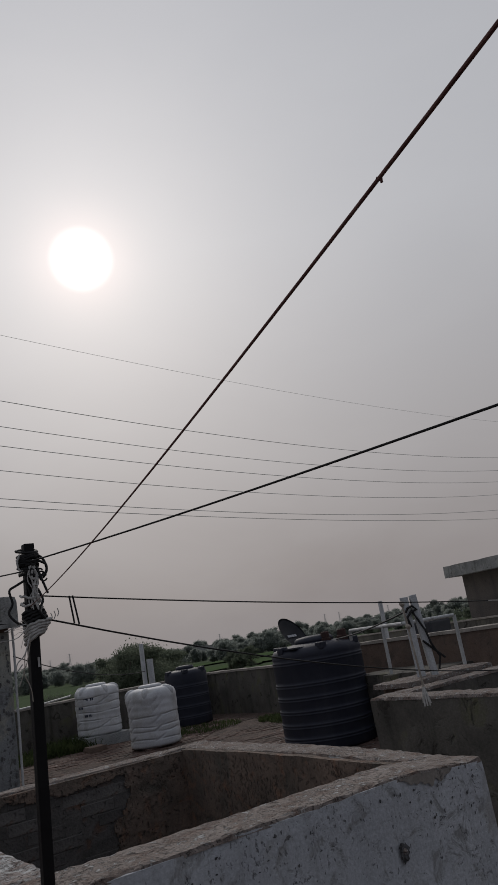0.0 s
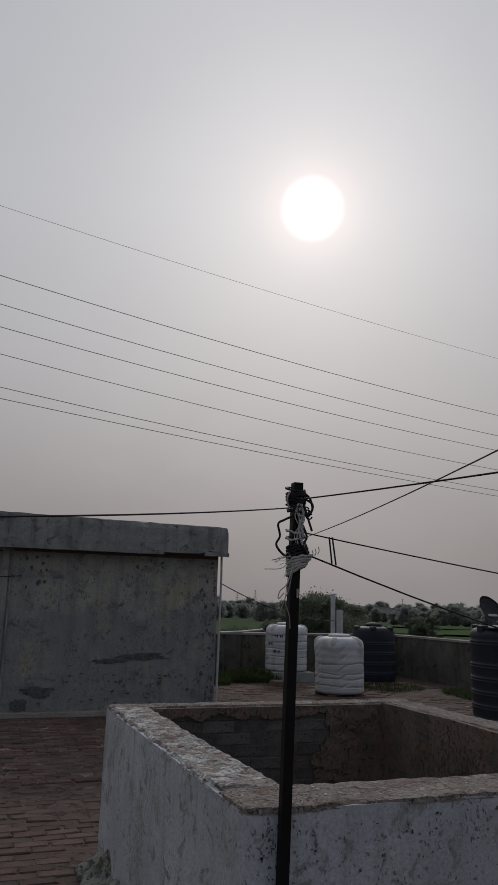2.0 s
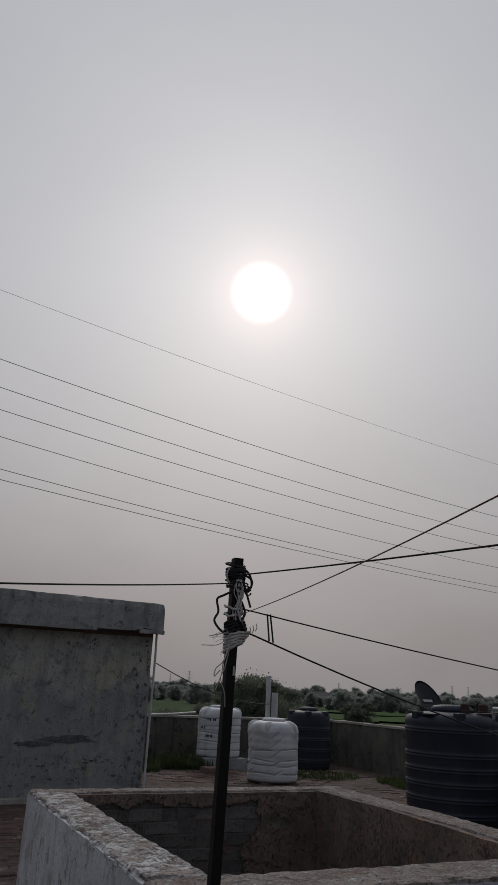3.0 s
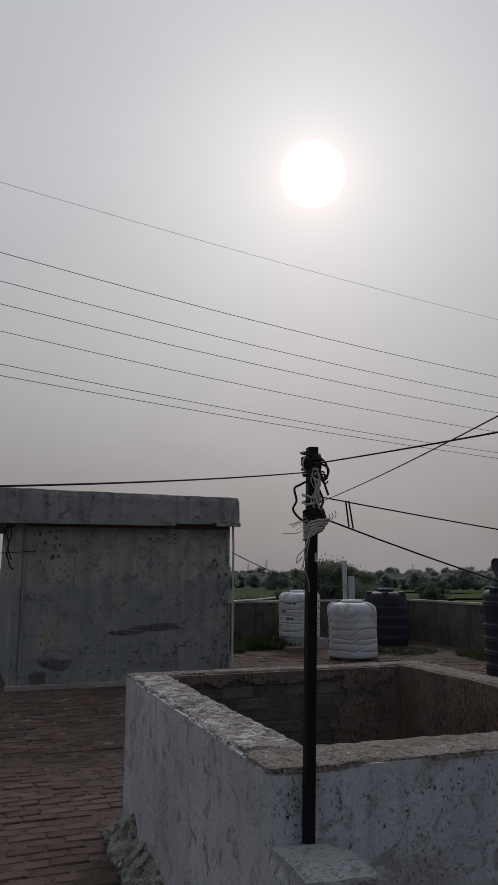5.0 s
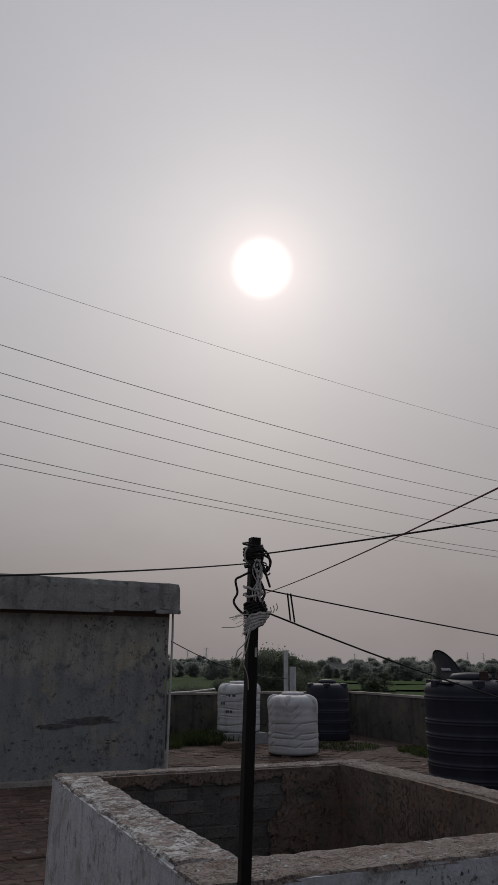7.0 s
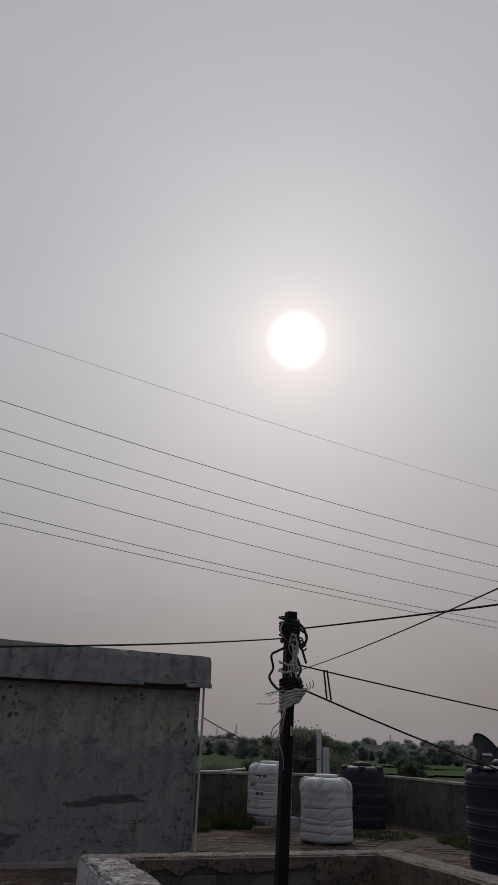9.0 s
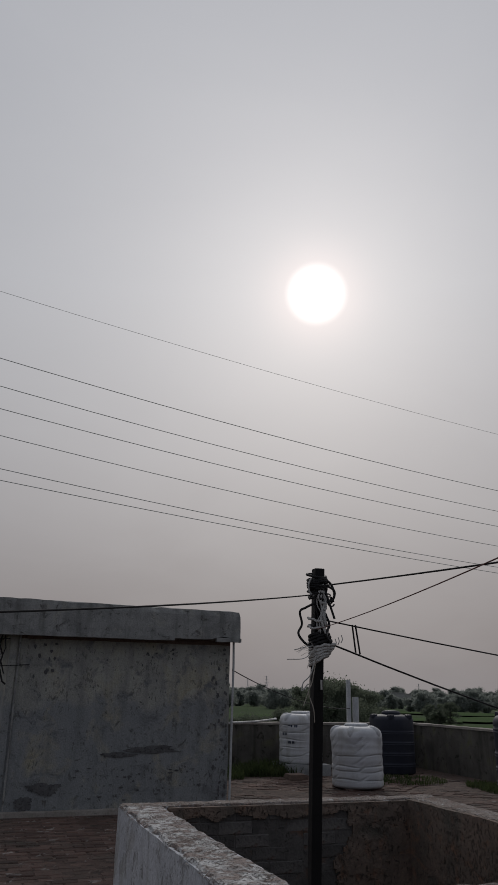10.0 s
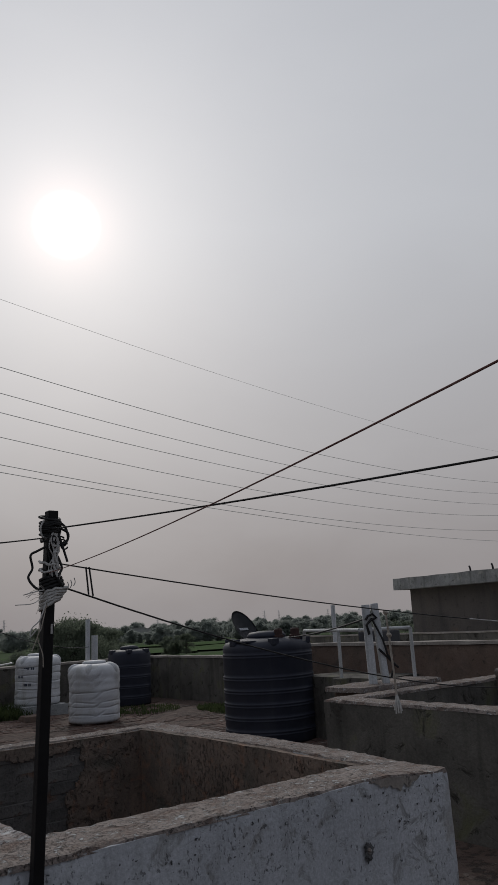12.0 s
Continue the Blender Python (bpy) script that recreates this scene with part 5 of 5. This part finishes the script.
for x, y, h, r, lab in ((7.30, 14.30, 1.92, 0.055, "tall"), (7.48, 14.30, 1.54, 0.075, "short")):
    tagged(part("pipe_post", tube(bmesh.new(), [(x, y, 0.95), (x, y, h)], r, 10), "post"), lab + " grey pipe standing on the far parapet wall", "post", "pipes on the far wall")
tagged(part("pipe_stand", tube(bmesh.new(), [(6.35, 13.9, -0.02), (6.35, 13.9, 1.12), (6.2, 13.9, 1.13)], 0.022, 8), "pvc"), "white water pipe beside the tanks", "pipe")


# ---- grass and weeds ----
def weeds(label, cx, cy, rx, ry, count, height, seed):
    rnd = random.Random(seed)
    verts, faces = [], []
    for _ in range(count):
        a, q = rnd.uniform(0, 6.283), math.sqrt(rnd.random())
        x, y = cx + rx * q * math.cos(a), cy + ry * q * math.sin(a)
        if noise.noise(Vector((x * 2.2, y * 2.2, seed))) < -0.25:
            continue
        h = height * rnd.uniform(0.4, 1.2) * (1.1 - 0.5 * q)
        t, w = rnd.uniform(0, 6.283), rnd.uniform(0.004, 0.011)
        dx, dy, lean = math.cos(t), math.sin(t), rnd.uniform(0.2, 1.3) * h
        b = len(verts)
        verts += [(x - dy * w, y + dx * w, -0.05), (x + dy * w, y - dx * w, -0.05), (x + dx * lean * 0.5 + dy * w, y + dy * lean * 0.5 - dx * w, h * 0.6), (x + dx * lean * 0.5 - dy * w, y + dy * lean * 0.5 + dx * w, h * 0.6), (x + dx * lean, y + dy * lean, h)]
        faces += [(b, b + 1, b + 2, b + 3), (b + 3, b + 2, b + 4)]
    me = bpy.data.meshes.new("weeds")
    me.from_pydata(verts, [], faces)
    me.materials.append(M["grass"])
    tagged(new("weeds", me), label, "weeds", kind="stuff")


def leafy_clump(label, cx, cy, rx, ry, count, height, seed):
    rnd = random.Random(seed)
    verts, faces = [], []
    for _ in range(count):
        a, q = rnd.uniform(0, 6.283), math.sqrt(rnd.random())
        x, y = cx + rx * q * math.cos(a), cy + ry * q * math.sin(a)
        lump = 0.65 + 0.7 * noise.noise(Vector((x * 7, y * 7, seed)))
        if lump < 0.3:
            continue
        p = Vector((x, y, -0.03 + max(0.02, height * lump * (1 - 0.75 * q * q)) * rnd.random() ** 0.5))
        turn = Euler((rnd.gauss(0, 0.6), rnd.gauss(0, 0.6), rnd.uniform(0, 6.3))).to_matrix()
        s, b = rnd.uniform(0.014, 0.036), len(verts)
        verts += [p + turn @ Vector(k) * s for k in ((-0.5, 0, 0), (0, -0.26, 0.05), (0.5, 0, -0.05), (0, 0.26, 0.05))]
        faces.append((b, b + 1, b + 2, b + 3))
    me = bpy.data.meshes.new("weeds")
    me.from_pydata(verts, [], faces)
    me.materials.append(M["grass"])
    tagged(new("weeds", me), label, "weeds", kind="stuff")


leafy_clump("low leafy green weeds growing between the paving bricks", -1.47, 4.35, 0.60, 0.46, 20000, 0.34, 1)
weeds("rank grass along the stair room and back wall", -2.2, 11.6, 1.5, 2.4, 20000, 0.22, 2)
weeds("grass between the tanks", 6.9, 11.7, 1.2, 0.8, 1500, 0.09, 3)
weeds("tufts of grass behind the white tank", 5.0, 13.4, 0.7, 0.7, 1800, 0.30, 4)
weeds("tufts of grass by the far wall", 3.9, 13.2, 0.8, 0.8, 1300, 0.22, 5)
weeds("dry grass along the wall", 8.3, 9.8, 0.5, 1.2, 1800, 0.12, 6)


# ---- bricks: exposed courses in the shaft and the paved terrace ----
def brick_mesh(name, l, w, h, bevel, material, bm=None):
    bm = boxed((-l / 2, -w / 2, -h / 2), (l / 2, w / 2, h / 2))
    bmesh.ops.bevel(bm, geom=bm.edges[:], offset=bevel, segments=1, affect="EDGES")
    me = bpy.data.meshes.new(name)
    bm.to_mesh(me)
    bm.free()
    me.materials.append(M[material])
    return me


def shaft_bricks():
    rnd = random.Random(4)
    me = brick_mesh("brick", 0.228, 0.04, 0.073, 0.004, "exposed_brick")
    for row in range(15):
        z = 0.865 - row * 0.079
        for k in range(6):
            ob = new("brick", me)
            ob.parent = shaft_lining
            x = 0.42 + k * 0.234 + (0.117 if row % 2 else 0) + rnd.uniform(-0.004, 0.004)
            ob.location = (x, SY - TB + 0.004 + rnd.uniform(-0.004, 0.004), z + rnd.uniform(-0.003, 0.003))
            ob.rotation_euler = (0, rnd.uniform(-0.02, 0.02), 0.0)


shaft_bricks()


def paving():
    rnd = random.Random(8)
    top = thing("paving", "worn reddish-brown brick paving of the roof terrace", "paving", kind="structure")
    me = brick_mesh("brick", 0.222, 0.108, 0.06, 0.008, "paver")
    near, rest = [], []
    for j in range(-26, 98):
        y = j * 0.117
        for i in range(-20, 2 if y < 2.85 or y > 8.7 else 10):
            x = i * 0.234 + (0.117 if j % 2 else 0)
            if x > -0.16 and -0.4 < y < 2.75:
                continue
            if y > 8.7 and x > -0.75:
                continue
            p = (x + rnd.uniform(-0.010, 0.010), y + rnd.uniform(-0.008, 0.008), -0.0365 + rnd.uniform(-0.006, 0.006) + 0.009 * noise.noise(Vector((x * 1.1, y * 1.1, 0))), rnd.uniform(-0.07, 0.07))
            (near if -1.75 < x and 1.6 < y < 4.9 else rest).append(p)
    near = near[:300]
    for p in near:
        ob = new("brick", me)
        ob.parent = top
        ob.location = p[:3]
        ob.rotation_euler = (rnd.gauss(0, 0.02), rnd.gauss(0, 0.015), p[3] + rnd.gauss(0, 0.04))
    for j in range(22, 118):
        for i in range(10, 36):
            y, x = j * 0.117, i * 0.234 + (0.117 if j % 2 else 0)
            if (x < SX + 0.1 and y < SY + 0.1) or (x < 2.9 and y > 8.7) or x > 8.9 or (x > 3.9 and y < 3.7):
                continue
            if noise.noise(Vector((x * 0.8, y * 0.8, 3))) > 0.15:
                continue
            rest.append((x, y, -0.032 + rnd.uniform(-0.010, 0.004), rnd.uniform(-0.05, 0.05)))
    base = [v.co.copy() for v in me.vertices]
    polys = [tuple(f.vertices) for f in me.polygons]
    verts, faces = [], []
    for x, y, z, t in rest:
        c, s, b = math.cos(t), math.sin(t), len(verts)
        verts += [(x + v.x * c - v.y * s, y + v.x * s + v.y * c, z + v.z) for v in base]
        faces += [tuple(b + q for q in f) for f in polys]
    big = bpy.data.meshes.new("paving_field")
    big.from_pydata(verts, [], faces)
    big.materials.append(M["paver_field"])
    ob = new("paving_field", big)
    ob.parent = top
    tagged(ob, kind="stuff")


paving()
